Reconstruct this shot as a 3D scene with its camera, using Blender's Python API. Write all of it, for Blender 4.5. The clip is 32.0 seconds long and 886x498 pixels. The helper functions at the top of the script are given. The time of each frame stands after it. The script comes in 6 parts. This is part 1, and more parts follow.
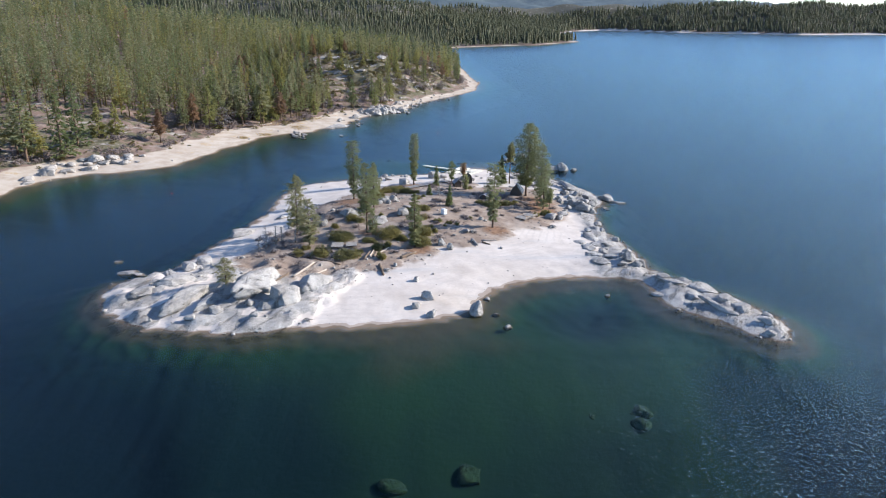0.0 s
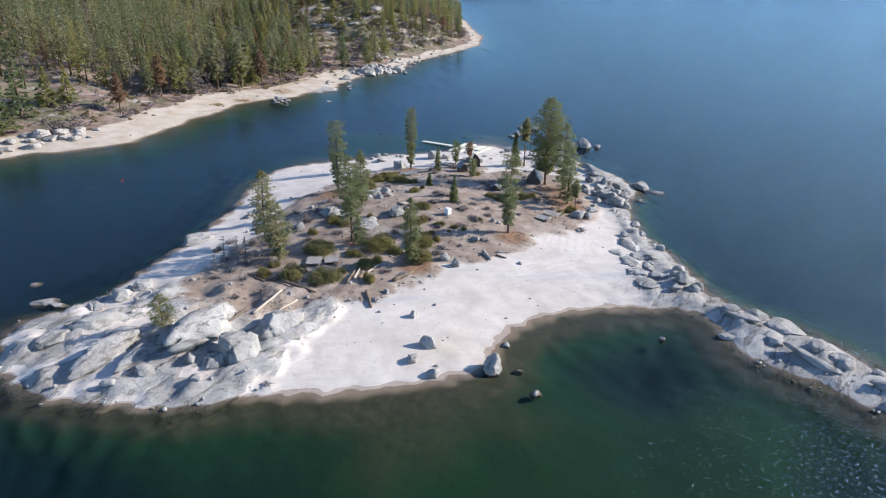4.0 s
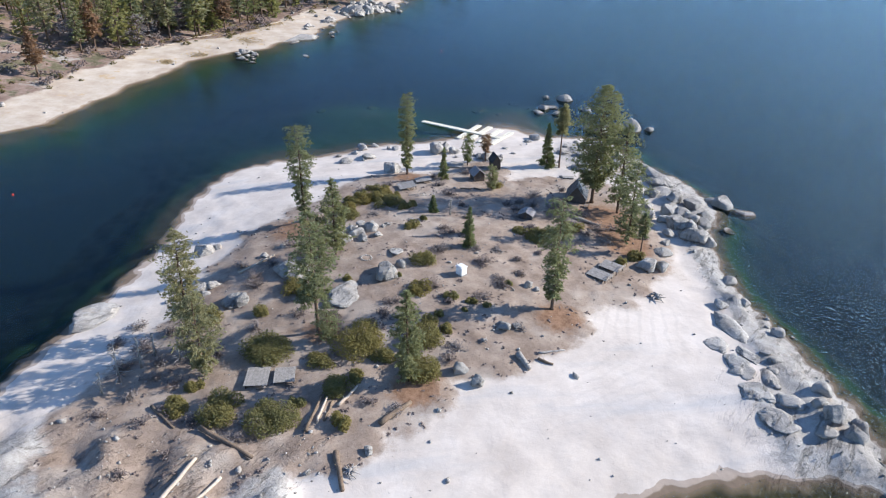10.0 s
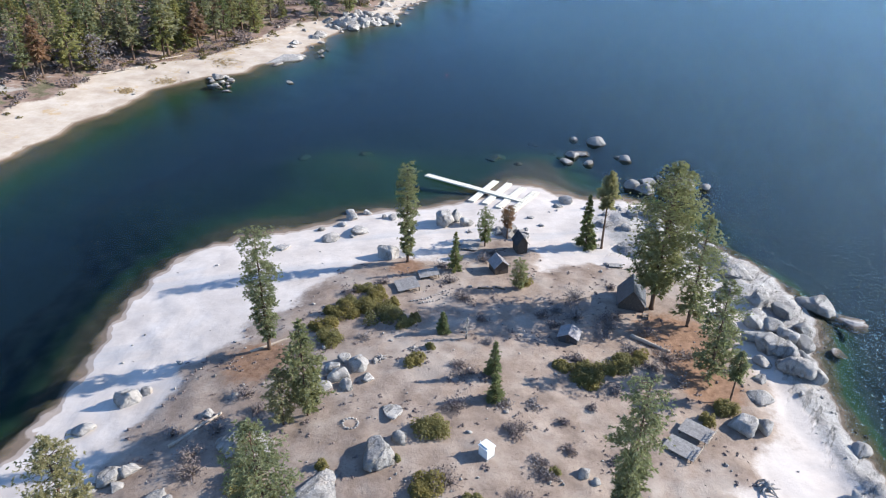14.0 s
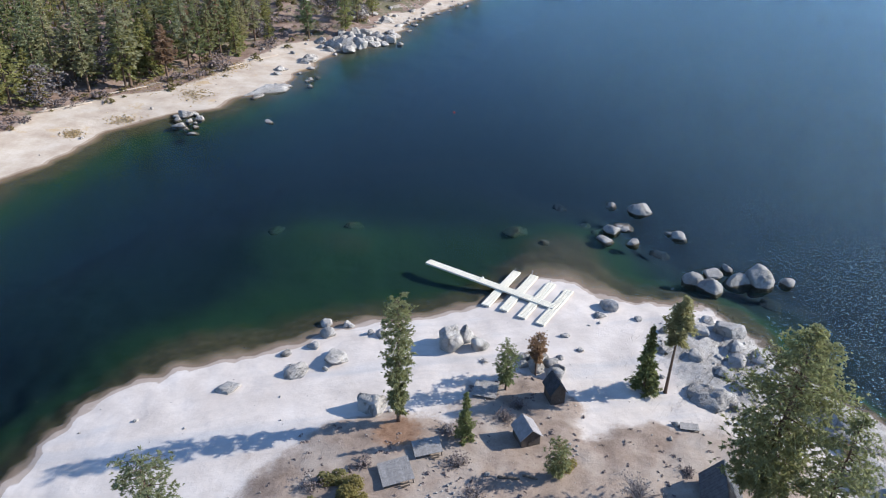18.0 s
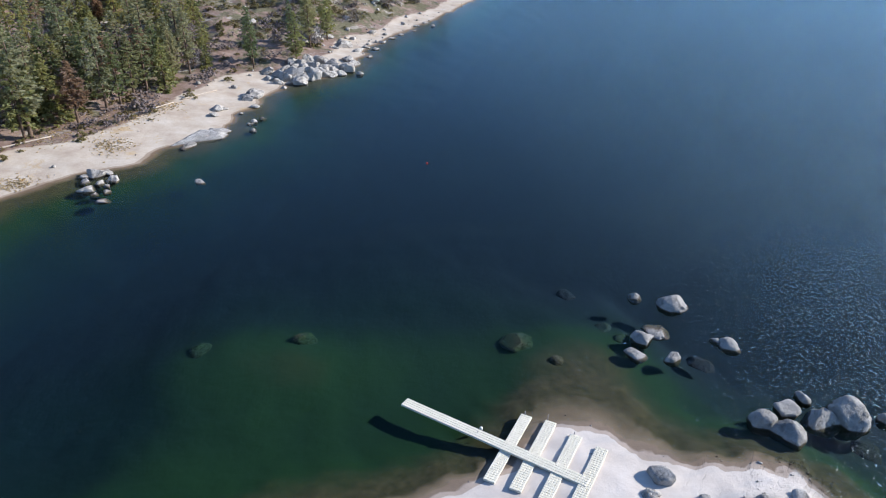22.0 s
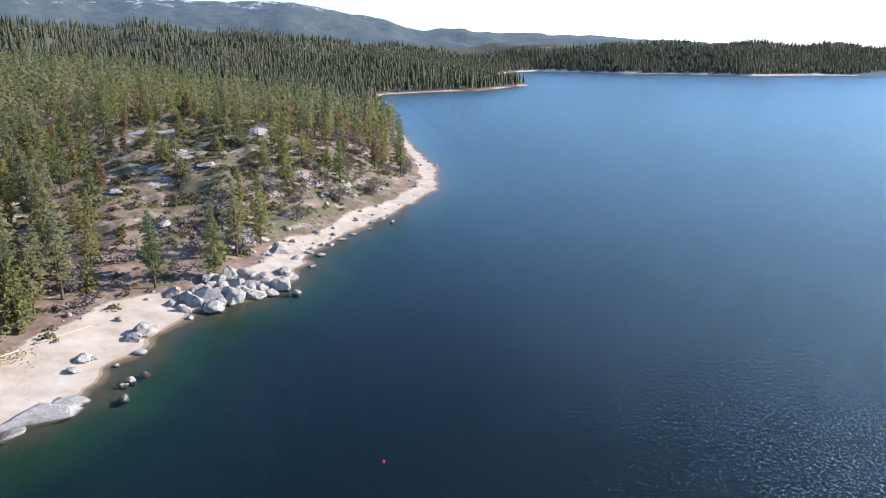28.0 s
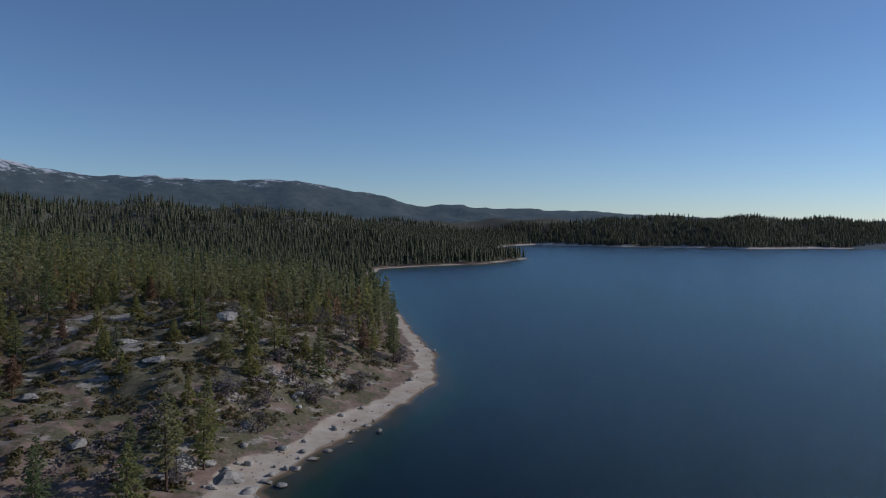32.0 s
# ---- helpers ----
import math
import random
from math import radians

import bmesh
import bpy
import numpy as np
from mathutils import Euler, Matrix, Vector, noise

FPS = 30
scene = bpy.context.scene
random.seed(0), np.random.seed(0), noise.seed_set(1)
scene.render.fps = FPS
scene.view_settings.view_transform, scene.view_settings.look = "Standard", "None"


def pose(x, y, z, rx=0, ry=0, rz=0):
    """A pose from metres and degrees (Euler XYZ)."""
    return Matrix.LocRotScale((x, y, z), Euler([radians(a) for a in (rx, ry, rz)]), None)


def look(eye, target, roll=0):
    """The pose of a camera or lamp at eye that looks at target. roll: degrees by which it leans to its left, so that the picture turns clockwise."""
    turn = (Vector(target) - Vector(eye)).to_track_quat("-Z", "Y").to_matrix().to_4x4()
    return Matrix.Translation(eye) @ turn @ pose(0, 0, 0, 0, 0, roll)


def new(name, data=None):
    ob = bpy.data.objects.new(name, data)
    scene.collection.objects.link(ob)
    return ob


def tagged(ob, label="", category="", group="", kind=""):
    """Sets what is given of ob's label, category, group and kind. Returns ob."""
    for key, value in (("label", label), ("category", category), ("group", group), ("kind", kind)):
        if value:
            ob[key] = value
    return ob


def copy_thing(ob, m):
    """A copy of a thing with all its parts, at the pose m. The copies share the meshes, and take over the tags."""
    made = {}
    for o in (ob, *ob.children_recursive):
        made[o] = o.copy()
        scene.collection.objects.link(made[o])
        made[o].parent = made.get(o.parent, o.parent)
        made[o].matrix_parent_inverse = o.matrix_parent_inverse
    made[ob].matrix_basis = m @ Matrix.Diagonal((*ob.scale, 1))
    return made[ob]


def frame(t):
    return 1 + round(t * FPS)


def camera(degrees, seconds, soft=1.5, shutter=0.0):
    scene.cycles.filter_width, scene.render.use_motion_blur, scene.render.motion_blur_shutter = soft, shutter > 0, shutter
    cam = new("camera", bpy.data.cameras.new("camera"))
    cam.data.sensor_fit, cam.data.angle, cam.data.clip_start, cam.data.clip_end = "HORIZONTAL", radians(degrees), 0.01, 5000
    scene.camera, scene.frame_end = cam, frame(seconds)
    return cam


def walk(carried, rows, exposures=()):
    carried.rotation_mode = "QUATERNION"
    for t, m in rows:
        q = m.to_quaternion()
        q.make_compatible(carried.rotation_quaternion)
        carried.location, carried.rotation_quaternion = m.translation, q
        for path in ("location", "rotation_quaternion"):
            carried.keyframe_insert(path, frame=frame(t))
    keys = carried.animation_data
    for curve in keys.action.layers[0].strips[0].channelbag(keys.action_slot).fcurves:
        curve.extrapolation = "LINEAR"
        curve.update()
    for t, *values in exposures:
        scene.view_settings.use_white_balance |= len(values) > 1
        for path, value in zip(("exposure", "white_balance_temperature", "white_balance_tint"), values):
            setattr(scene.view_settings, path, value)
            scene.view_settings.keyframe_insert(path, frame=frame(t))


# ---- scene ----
cam = camera(64.3, 32.0, soft=1.1)
PATH = [
    (0, (4.116, -171.363, 85.427), (4.131, -169.469, 84.785), 0.5),
    (1, (4.074, -157.659, 85.699), (4.09, -155.775, 85.026), 0.5),
    (2, (3.44, -144.527, 86.317), (3.458, -142.656, 85.61), 0.5),
    (2.5, (3.124, -137.772, 86.386), (3.142, -135.907, 85.664), 0.5),
    (4.5, (3.069, -106.822, 85.964), (3.086, -104.984, 85.177), 0.5),
    (5, (2.688, -99.763, 85.997), (2.708, -97.931, 85.194), 0.5),
    (6, (2.235, -85.42, 86.591), (2.257, -83.605, 85.752), 0.5),
    (7, (1.9, -71.67, 87.383), (1.923, -69.871, 86.508), 0.5),
    (8, (1.58, -58.282, 87.952), (1.603, -56.5, 87.044), 0.5),
    (9, (1.09, -44.232, 88.165), (1.112, -42.466, 87.225), 0.5),
    (10, (0.609, -30.868, 88.87), (0.632, -29.12, 87.899), 0.5),
    (11, (0.208, -16.66, 88.468), (0.23, -14.916, 87.489), 0.5),
    (12, (-0.62, -2.48, 88.433), (-0.597, -0.737, 87.453), 0.5),
    (13, (-1.168, 11.245, 88.97), (-1.144, 12.986, 87.988), 0.5),
    (14, (-1.6, 25.437, 89.094), (-1.576, 27.178, 88.109), 0.5),
    (14.5, (-1.558, 32.612, 89.128), (-1.537, 34.351, 88.142), 0.5),
    (16.5, (-0.592, 60.094, 88.873), (-0.585, 61.833, 87.885), 0.5),
    (17, (-0.627, 66.891, 88.94), (-0.62, 68.629, 87.95), 0.5),
    (18, (-0.924, 80.333, 88.65), (-0.919, 82.072, 87.662), 0.5),
    (19, (-1.567, 93.735, 88.241), (-1.561, 95.474, 87.253), 0.5),
    (20, (-2.041, 106.578, 87.888), (-2.036, 108.32, 86.904), 0.5),
    (21, (-2.64, 119.311, 87.154), (-2.597, 121.055, 86.175), 0.5),
    (22, (-3.186, 131.632, 86.376), (-3.084, 133.376, 85.403), 0.5),
    (23, (-3.586, 143.934, 85.256), (-3.424, 145.679, 84.294), 0.5),
    (24, (-3.42, 156.796, 84.45), (-3.233, 158.543, 83.494), 0.5),
    (24.5, (-2.947, 163.281, 84.271), (-2.755, 165.032, 83.324), 0.5),
    (26.5, (-1.19, 191.251, 82.756), (-0.976, 193.074, 81.961), 0.5),
    (27, (-0.339, 198.959, 82.569), (-0.125, 200.81, 81.844), 0.5),
    (28, (0.848, 215.205, 81.417), (1.069, 217.118, 80.875), 0.6),
    (29, (2.33, 227.9, 81.5), (2.555, 229.857, 81.154), 0.5),
    (30, (4.672, 242.812, 82.01), (4.898, 244.79, 81.811), 0.5),
    (31, (6.418, 259.364, 81.876), (6.645, 261.348, 81.77), 0.5),
    (32, (7.815, 276.208, 81.483), (8.041, 278.194, 81.416), 0.5),
]
walk(cam, [(t, look(eye, target, roll)) for t, eye, target, roll in PATH],
     exposures=[(0, 1.2, 6350, 12), (5, 1.1, 6350, 11), (10, 1.2, 6350, 11), (14, 1.35, 6300, 11), (18, 1.15, 6250, 11), (24.5, 1.06, 6100, 12), (26.5, 1.2, 6300, 13), (28, 1.36, 6350, 14),
                (29, 0.76, 6300, 15), (30, 0.2, 6200, 14), (31, -0.26, 6150, 13), (32, -0.58, 6050, 13)])

# ---- light ----
SUN_AZ, SUN_EL = 80.0, 26.0
world = bpy.data.worlds.new("sky")
scene.world = world
world.use_nodes = True
wn = world.node_tree
sky = wn.nodes.new("ShaderNodeTexSky")
sky.sky_type, sky.sun_disc = "NISHITA", False
sky.sun_elevation, sky.sun_rotation = radians(SUN_EL), radians(SUN_AZ)
sky.altitude, sky.air_density, sky.dust_density, sky.ozone_density = 1600, 1.0, 0.35, 4.5
wn.links.new(sky.outputs["Color"], wn.nodes["Background"].inputs["Color"])
wn.nodes["Background"].inputs["Strength"].default_value = 0.12
sun = new("sun", bpy.data.lights.new("sun", "SUN"))
sun.data.energy, sun.data.angle, sun.data.color = 3.9, radians(0.5), (1.0, 0.95, 0.87)
toward = Vector((math.sin(radians(SUN_AZ)) * math.cos(radians(SUN_EL)), math.cos(radians(SUN_AZ)) * math.cos(radians(SUN_EL)), math.sin(radians(SUN_EL))))
sun.matrix_world = look(toward * 900, (0, 0, 0))


# ---- materials ----
class Nodes:
    """A short way to write a node material."""

    def __init__(self, name):
        self.mat = bpy.data.materials.new(name)
        self.mat.use_nodes = True
        self.t = self.mat.node_tree
        self.bsdf = self.t.nodes["Principled BSDF"]
        self.where = self.t.nodes.new("ShaderNodeNewGeometry").outputs["Position"]

    def put(self, socket, value):
        if isinstance(value, bpy.types.NodeSocket):
            self.t.links.new(value, socket)
        elif isinstance(value, tuple) and len(value) == 3 and socket.type == "RGBA":
            socket.default_value = (*value, 1)
        else:
            socket.default_value = value

    def noise(self, size, detail=4.0, rough=0.6, stretch=None, at=None):
        n = self.t.nodes.new("ShaderNodeTexNoise")
        n.inputs["Scale"].default_value, n.inputs["Detail"].default_value, n.inputs["Roughness"].default_value = 1 / size, detail, rough
        src = at or self.where
        if stretch:
            m = self.t.nodes.new("ShaderNodeMapping")
            m.vector_type = "TEXTURE"
            m.inputs["Scale"].default_value = [1 / v for v in stretch[:3]]
            m.inputs["Rotation"].default_value = (0, 0, radians(stretch[3] if len(stretch) > 3 else 0))
            self.put(m.inputs["Vector"], src)
            src = m.outputs["Vector"]
        self.put(n.inputs["Vector"], src)
        return n.outputs["Fac"]

    def ramp(self, fac, *stops):
        r = self.t.nodes.new("ShaderNodeValToRGB")
        e = r.color_ramp.elements
        while len(e) < len(stops):
            e.new(0.5)
        for el, (p, c) in zip(e, stops):
            el.position, el.color = p, (*(c if isinstance(c, tuple) else (c, c, c)), 1)
        self.put(r.inputs["Fac"], fac)
        return r.outputs["Color"]

    def mix(self, fac, a, b, kind="MIX"):
        m = self.t.nodes.new("ShaderNodeMix")
        m.data_type, m.blend_type = "RGBA", kind
        for s, v in zip((m.inputs[0], m.inputs[6], m.inputs[7]), (fac, a, b)):
            self.put(s, v)
        return m.outputs[2]

    def math(self, op, a, b=0.0, c=0.0):
        m = self.t.nodes.new("ShaderNodeMath")
        m.operation = op
        for s, v in zip(m.inputs, (a, b, c)):
            self.put(s, v)
        return m.outputs[0]

    def span(self, v, a, b, lo=0.0, hi=1.0):
        m = self.t.nodes.new("ShaderNodeMapRange")
        m.interpolation_type = "SMOOTHSTEP"
        for s, w in zip(m.inputs, (v, a, b, lo, hi)):
            self.put(s, w)
        return m.outputs[0]

    def attr(self, name):
        a = self.t.nodes.new("ShaderNodeAttribute")
        a.attribute_name = name
        return a.outputs["Fac"]

    def height(self):
        s = self.t.nodes.new("ShaderNodeSeparateXYZ")
        self.put(s.inputs[0], self.where)
        return s.outputs[2]

    def any_island(self):
        return self.t.nodes["Geometry"].outputs["Random Per Island"]

    def any_object(self):
        return self.t.nodes.new("ShaderNodeObjectInfo").outputs["Random"]

    def bump(self, fac, strength, distance=0.1):
        b = self.t.nodes.new("ShaderNodeBump")
        b.inputs["Strength"].default_value, b.inputs["Distance"].default_value = strength, distance
        self.put(b.inputs["Height"], fac)
        return b.outputs["Normal"]

    def sunk(self, color):
        """What lies under the lake takes on the water's own colour with its depth: brown, then green, then dark blue."""
        z = self.math("ADD", self.height(), self.math("MULTIPLY", self.math("SUBTRACT", self.noise(4.0), 0.5), 0.05))
        n_shoal = self.ramp(self.noise(1.6, 5, 0.7), (0.35, (0.028, 0.028, 0.014)), (0.7, (0.064, 0.058, 0.032)))
        color = self.mix(self.span(z, 0.19, 0.21), self.mix(1.0, color, (0.66, 0.61, 0.57), "MULTIPLY"), color)
        wet = self.span(z, 0.08, 0.12)
        color = self.mix(wet, self.mix(1.0, color, (0.52, 0.48, 0.43), "MULTIPLY"), color)
        shallow = self.mix(self.span(z, 0.02, -0.35), color, n_shoal)
        green = self.mix(self.span(z, -0.5, -2.0), shallow, (0.0065, 0.0275, 0.0100))
        dusk = self.mix(self.span(z, -1.8, -4.2), green, (0.0009, 0.0112, 0.0108))
        return self.mix(self.span(z, -3.8, -8.0), dusk, (0.0004, 0.0072, 0.0122))

    def done(self, color, rough=0.9, normal=None, metal=0.0, spec=0.2):
        self.put(self.bsdf.inputs["Base Color"], color)
        self.put(self.bsdf.inputs["Roughness"], rough)
        self.bsdf.inputs["Metallic"].default_value = metal
        self.bsdf.inputs["Specular IOR Level"].default_value = spec
        if normal:
            self.put(self.bsdf.inputs["Normal"], normal)
        return self.mat


def seams(n):
    return n.span(n.noise(2.4, 7, 0.8, (0.25, 1.4, 0.8, 52)), 0.55, 0.62)


def granite_color(n):
    grain = n.ramp(n.noise(0.16, 5, 0.75), (0.3, (0.215, 0.203, 0.187)), (0.5, (0.345, 0.326, 0.302)), (0.72, (0.475, 0.455, 0.427)))
    stains = n.span(n.noise(2.6, 8, 0.78), 0.46, 0.6)
    c = n.mix(n.math("MULTIPLY", stains, 0.55), grain, (0.17, 0.158, 0.147))
    bleach = n.span(n.noise(9, 5, 0.65), 0.42, 0.62)
    c = n.mix(n.math("MULTIPLY", bleach, 0.45), c, (0.50, 0.485, 0.46))
    seam = seams(n)
    c = n.mix(n.math("MULTIPLY", seam, 0.42), c, (0.13, 0.12, 0.11))
    rust = n.span(n.noise(5, 5, 0.7), 0.58, 0.72)
    return n.mix(1.0, n.mix(n.math("MULTIPLY", rust, 0.35), c, (0.42, 0.31, 0.21)), (0.98, 0.965, 0.95), "MULTIPLY")


def make_granite(name, warm=0.0, dark=0.0):
    n = Nodes(name)
    c = granite_color(n)
    c = n.mix(warm, c, (0.55, 0.43, 0.30))
    c = n.mix(n.math("ADD", n.math("MULTIPLY", n.any_object(), 0.22), dark), c, (0.20, 0.195, 0.185))
    b = n.bump(n.math("SUBTRACT", n.math("ADD", n.noise(0.5, 6, 0.75), n.math("MULTIPLY", n.noise(2.4, 3), 1.8)), n.math("MULTIPLY", seams(n), 0.7)), 0.9, 0.35)
    return n.done(n.sunk(c), 0.88, b)


def make_ground():
    n = Nodes("ground")
    sand = n.ramp(n.noise(7, 5, 0.6), (0.3, (0.46, 0.40, 0.35)), (0.55, (0.55, 0.487, 0.43)), (0.75, (0.61, 0.55, 0.495)))
    streak = n.span(n.noise(13, 4, 0.6, (0.2, 1.2, 1, 8)), 0.52, 0.68)
    sand = n.mix(n.math("MULTIPLY", streak, 0.6), sand, (0.385, 0.38, 0.38))
    sand = n.mix(n.math("MULTIPLY", n.span(n.noise(0.5, 6, 0.75), 0.62, 0.74), 0.14), sand, (0.36, 0.34, 0.31))
    level = n.math("SINE", n.math("MULTIPLY", n.math("ADD", n.height(), n.math("MULTIPLY", n.noise(16, 3), 0.35)), 32.0))
    sand = n.mix(n.math("MULTIPLY", n.span(level, 0.3, 1.0), n.span(n.noise(30, 3), 0.4, 0.65, 0.0, 0.26)), sand, (0.40, 0.36, 0.325))
    warm = n.ramp(n.noise(9, 5, 0.65), (0.3, (0.33, 0.25, 0.18)), (0.5, (0.44, 0.36, 0.275)), (0.72, (0.54, 0.475, 0.39)))
    warm = n.mix(n.span(n.noise(14, 5, 0.7), 0.58, 0.68), warm, (0.40, 0.27, 0.12))
    sand = n.mix(n.math("MULTIPLY", n.attr("mainland"), 0.8), sand, warm)
    ochre = n.ramp(n.noise(1.4, 6, 0.7), (0.3, (0.36, 0.24, 0.12)), (0.7, (0.56, 0.42, 0.25)))
    sand = n.mix(n.span(n.math("ADD", n.attr("ochre"), n.math("MULTIPLY", n.math("SUBTRACT", n.noise(3, 5, 0.7), 0.5), 0.7)), 0.4, 0.6), sand, ochre)
    soil = n.ramp(n.noise(5, 6, 0.65), (0.3, (0.180, 0.133, 0.104)), (0.5, (0.276, 0.213, 0.168)), (0.72, (0.378, 0.310, 0.252)))
    soil = n.mix(n.math("MULTIPLY", n.span(n.noise(0.45, 5, 0.8), 0.5, 0.72), 0.55), soil, (0.11, 0.082, 0.062))
    soil = n.mix(n.math("MULTIPLY", n.span(n.noise(13, 4), 0.5, 0.66), 0.5), soil, (0.37, 0.325, 0.28))
    needles = n.ramp(n.noise(1.2, 5, 0.7), (0.3, (0.15, 0.085, 0.052)), (0.7, (0.30, 0.185, 0.12)))
    c = n.mix(n.span(n.math("ADD", n.attr("granite"), n.math("MULTIPLY", n.math("SUBTRACT", n.noise(4, 5, 0.7), 0.5), 0.9)), 0.4, 0.6), sand, granite_color(n))
    c = n.mix(n.span(n.math("ADD", n.attr("soil"), n.math("MULTIPLY", n.math("SUBTRACT", n.noise(2.8, 7, 0.75), 0.5), 0.9)), 0.27, 0.72), c, soil)
    c = n.mix(n.span(n.math("ADD", n.attr("needles"), n.math("MULTIPLY", n.math("SUBTRACT", n.noise(1.6, 5, 0.75), 0.5), 0.9)), 0.35, 0.75), c, needles)
    wood = n.ramp(n.noise(6, 6, 0.7), (0.3, (0.135, 0.090, 0.068)), (0.5, (0.215, 0.150, 0.120)), (0.72, (0.31, 0.238, 0.195)))
    wood = n.mix(n.span(n.math("ADD", n.noise(13, 7, 0.75), n.math("MULTIPLY", n.attr("open"), 0.16)), 0.54, 0.62), wood, n.ramp(n.noise(1.5, 5, 0.7), (0.35, (0.085, 0.078, 0.045)), (0.7, (0.170, 0.152, 0.098))))
    bare = n.math("ADD", n.noise(19, 7, 0.75, (0.6, 1.2, 1, 20)), n.math("MULTIPLY", n.attr("open"), 0.05))
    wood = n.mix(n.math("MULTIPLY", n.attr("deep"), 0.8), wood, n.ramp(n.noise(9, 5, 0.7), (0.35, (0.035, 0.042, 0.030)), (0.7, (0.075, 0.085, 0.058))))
    wood = n.mix(n.span(bare, 0.585, 0.635), wood, n.mix(0.6, granite_color(n), (0.29, 0.25, 0.21)))
    c = n.mix(n.span(n.math("ADD", n.attr("forest"), n.math("MULTIPLY", n.math("SUBTRACT", n.noise(7, 5, 0.7), 0.5), 0.8)), 0.4, 0.62), c, wood)
    firm = n.math("MAXIMUM", n.attr("soil"), n.math("MAXIMUM", n.attr("granite"), n.attr("forest")))
    b = n.bump(n.math("ADD", n.math("MULTIPLY", n.noise(0.4, 6, 0.75), n.span(firm, 0, 1, 0.25, 1)), n.math("MULTIPLY", n.noise(2.0, 4), 1.2)), 0.5, 0.18)
    b2 = n.t.nodes.new("ShaderNodeBump")
    b2.inputs["Strength"].default_value, b2.inputs["Distance"].default_value = 0.9, 0.5
    n.put(b2.inputs["Height"], n.math("MULTIPLY", n.attr("granite"), n.math("SUBTRACT", n.noise(1.5, 7, 0.75), n.math("MULTIPLY", seams(n), 0.6))))
    n.put(b2.inputs["Normal"], b)
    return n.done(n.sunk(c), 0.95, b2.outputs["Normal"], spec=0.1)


def make_water():
    n = Nodes("lake_water")
    swell = n.noise(2.2, 2, 0.5, (0.55, 1.1, 1, 40))
    # short steep wavelets: flat troughs and sharp crests
    chop = n.math("POWER", n.math("MULTIPLY", n.noise(0.75, 1.5, 0.5, (0.75, 1.15, 1, 44)), 2.0), 8.0)
    side = n.t.nodes.new("ShaderNodeSeparateXYZ")
    n.put(side.inputs[0], n.where)
    # the wind comes over the open lake in the east; the west lies in the lee
    breeze = n.span(n.math("ADD", side.outputs[0], n.math("MULTIPLY", n.math("SUBTRACT", n.noise(70, 3), 0.5), 70)), 5, 150, 0.12, 1.0)
    calm = n.math("MULTIPLY", breeze, n.span(n.noise(25, 3), 0.3, 0.7, 0.85, 1.1))
    waves = n.math("ADD", n.math("MULTIPLY", swell, 5.0), chop)
    normal = n.bump(n.math("MULTIPLY", waves, calm), 1.0, 0.028)
    clear = n.t.nodes.new("ShaderNodeBsdfTransparent")
    clear.inputs["Color"].default_value = (0.88, 0.95, 0.96, 1)
    gloss = n.t.nodes.new("ShaderNodeBsdfGlossy")
    gloss.inputs["Roughness"].default_value = 0.2
    gloss.inputs["Color"].default_value = (0.70, 0.86, 0.94, 1)
    n.put(gloss.inputs["Normal"], normal)
    fres = n.t.nodes.new("ShaderNodeFresnel")
    fres.inputs["IOR"].default_value = 1.333
    n.put(fres.inputs["Normal"], normal)
    m = n.t.nodes.new("ShaderNodeMixShader")
    n.put(m.inputs[0], n.math("MINIMUM", n.math("MULTIPLY", n.math("POWER", fres.outputs[0], 1.25), 0.96), 1.0))
    n.put(m.inputs[1], clear.outputs[0])
    n.put(m.inputs[2], gloss.outputs[0])
    n.put(n.t.nodes["Material Output"].inputs["Surface"], m.outputs[0])
    return n.mat


def make_leaf(name, low, mid, high, rough=0.65):
    n = Nodes(name)
    low, high = (tuple((a + b) / 2 for a, b in zip(v, mid)) for v in (low, high))
    c = n.ramp(n.any_island(), (0.0, low), (0.5, mid), (1.0, high))
    c = n.mix(n.math("MULTIPLY", n.any_object(), 0.45), c, (mid[0] * 1.5, mid[1] * 1.15, mid[2] * 0.7))
    c = n.mix(n.math("MULTIPLY", n.attr("tint"), 0.8), c, (0.135, 0.078, 0.04))
    n.done(c, rough, spec=0.15)
    through_leaf = n.t.nodes.new("ShaderNodeBsdfTranslucent")
    n.put(through_leaf.inputs["Color"], n.mix(0.6, c, (mid[0] * 2.0, mid[1] * 1.9, mid[2] * 1.3)))
    both = n.t.nodes.new("ShaderNodeMixShader")
    both.inputs[0].default_value = 0.5
    n.put(both.inputs[1], n.bsdf.outputs[0])
    n.put(both.inputs[2], through_leaf.outputs[0])
    n.put(n.t.nodes["Material Output"].inputs["Surface"], both.outputs[0])
    return n.mat


def make_plain(name, low, high, size=0.6, rough=0.8, stretch=None, metal=0.0, bump=0.3, spec=0.2):
    n = Nodes(name)
    c = n.ramp(n.noise(size, 5, 0.7, stretch), (0.3, low), (0.7, high))
    c = n.mix(n.math("MULTIPLY", n.any_object(), 0.25), c, tuple(v * 0.6 for v in low))
    return n.done(c, rough, n.bump(n.noise(size * 0.4, 4), bump, 0.03), metal, spec)


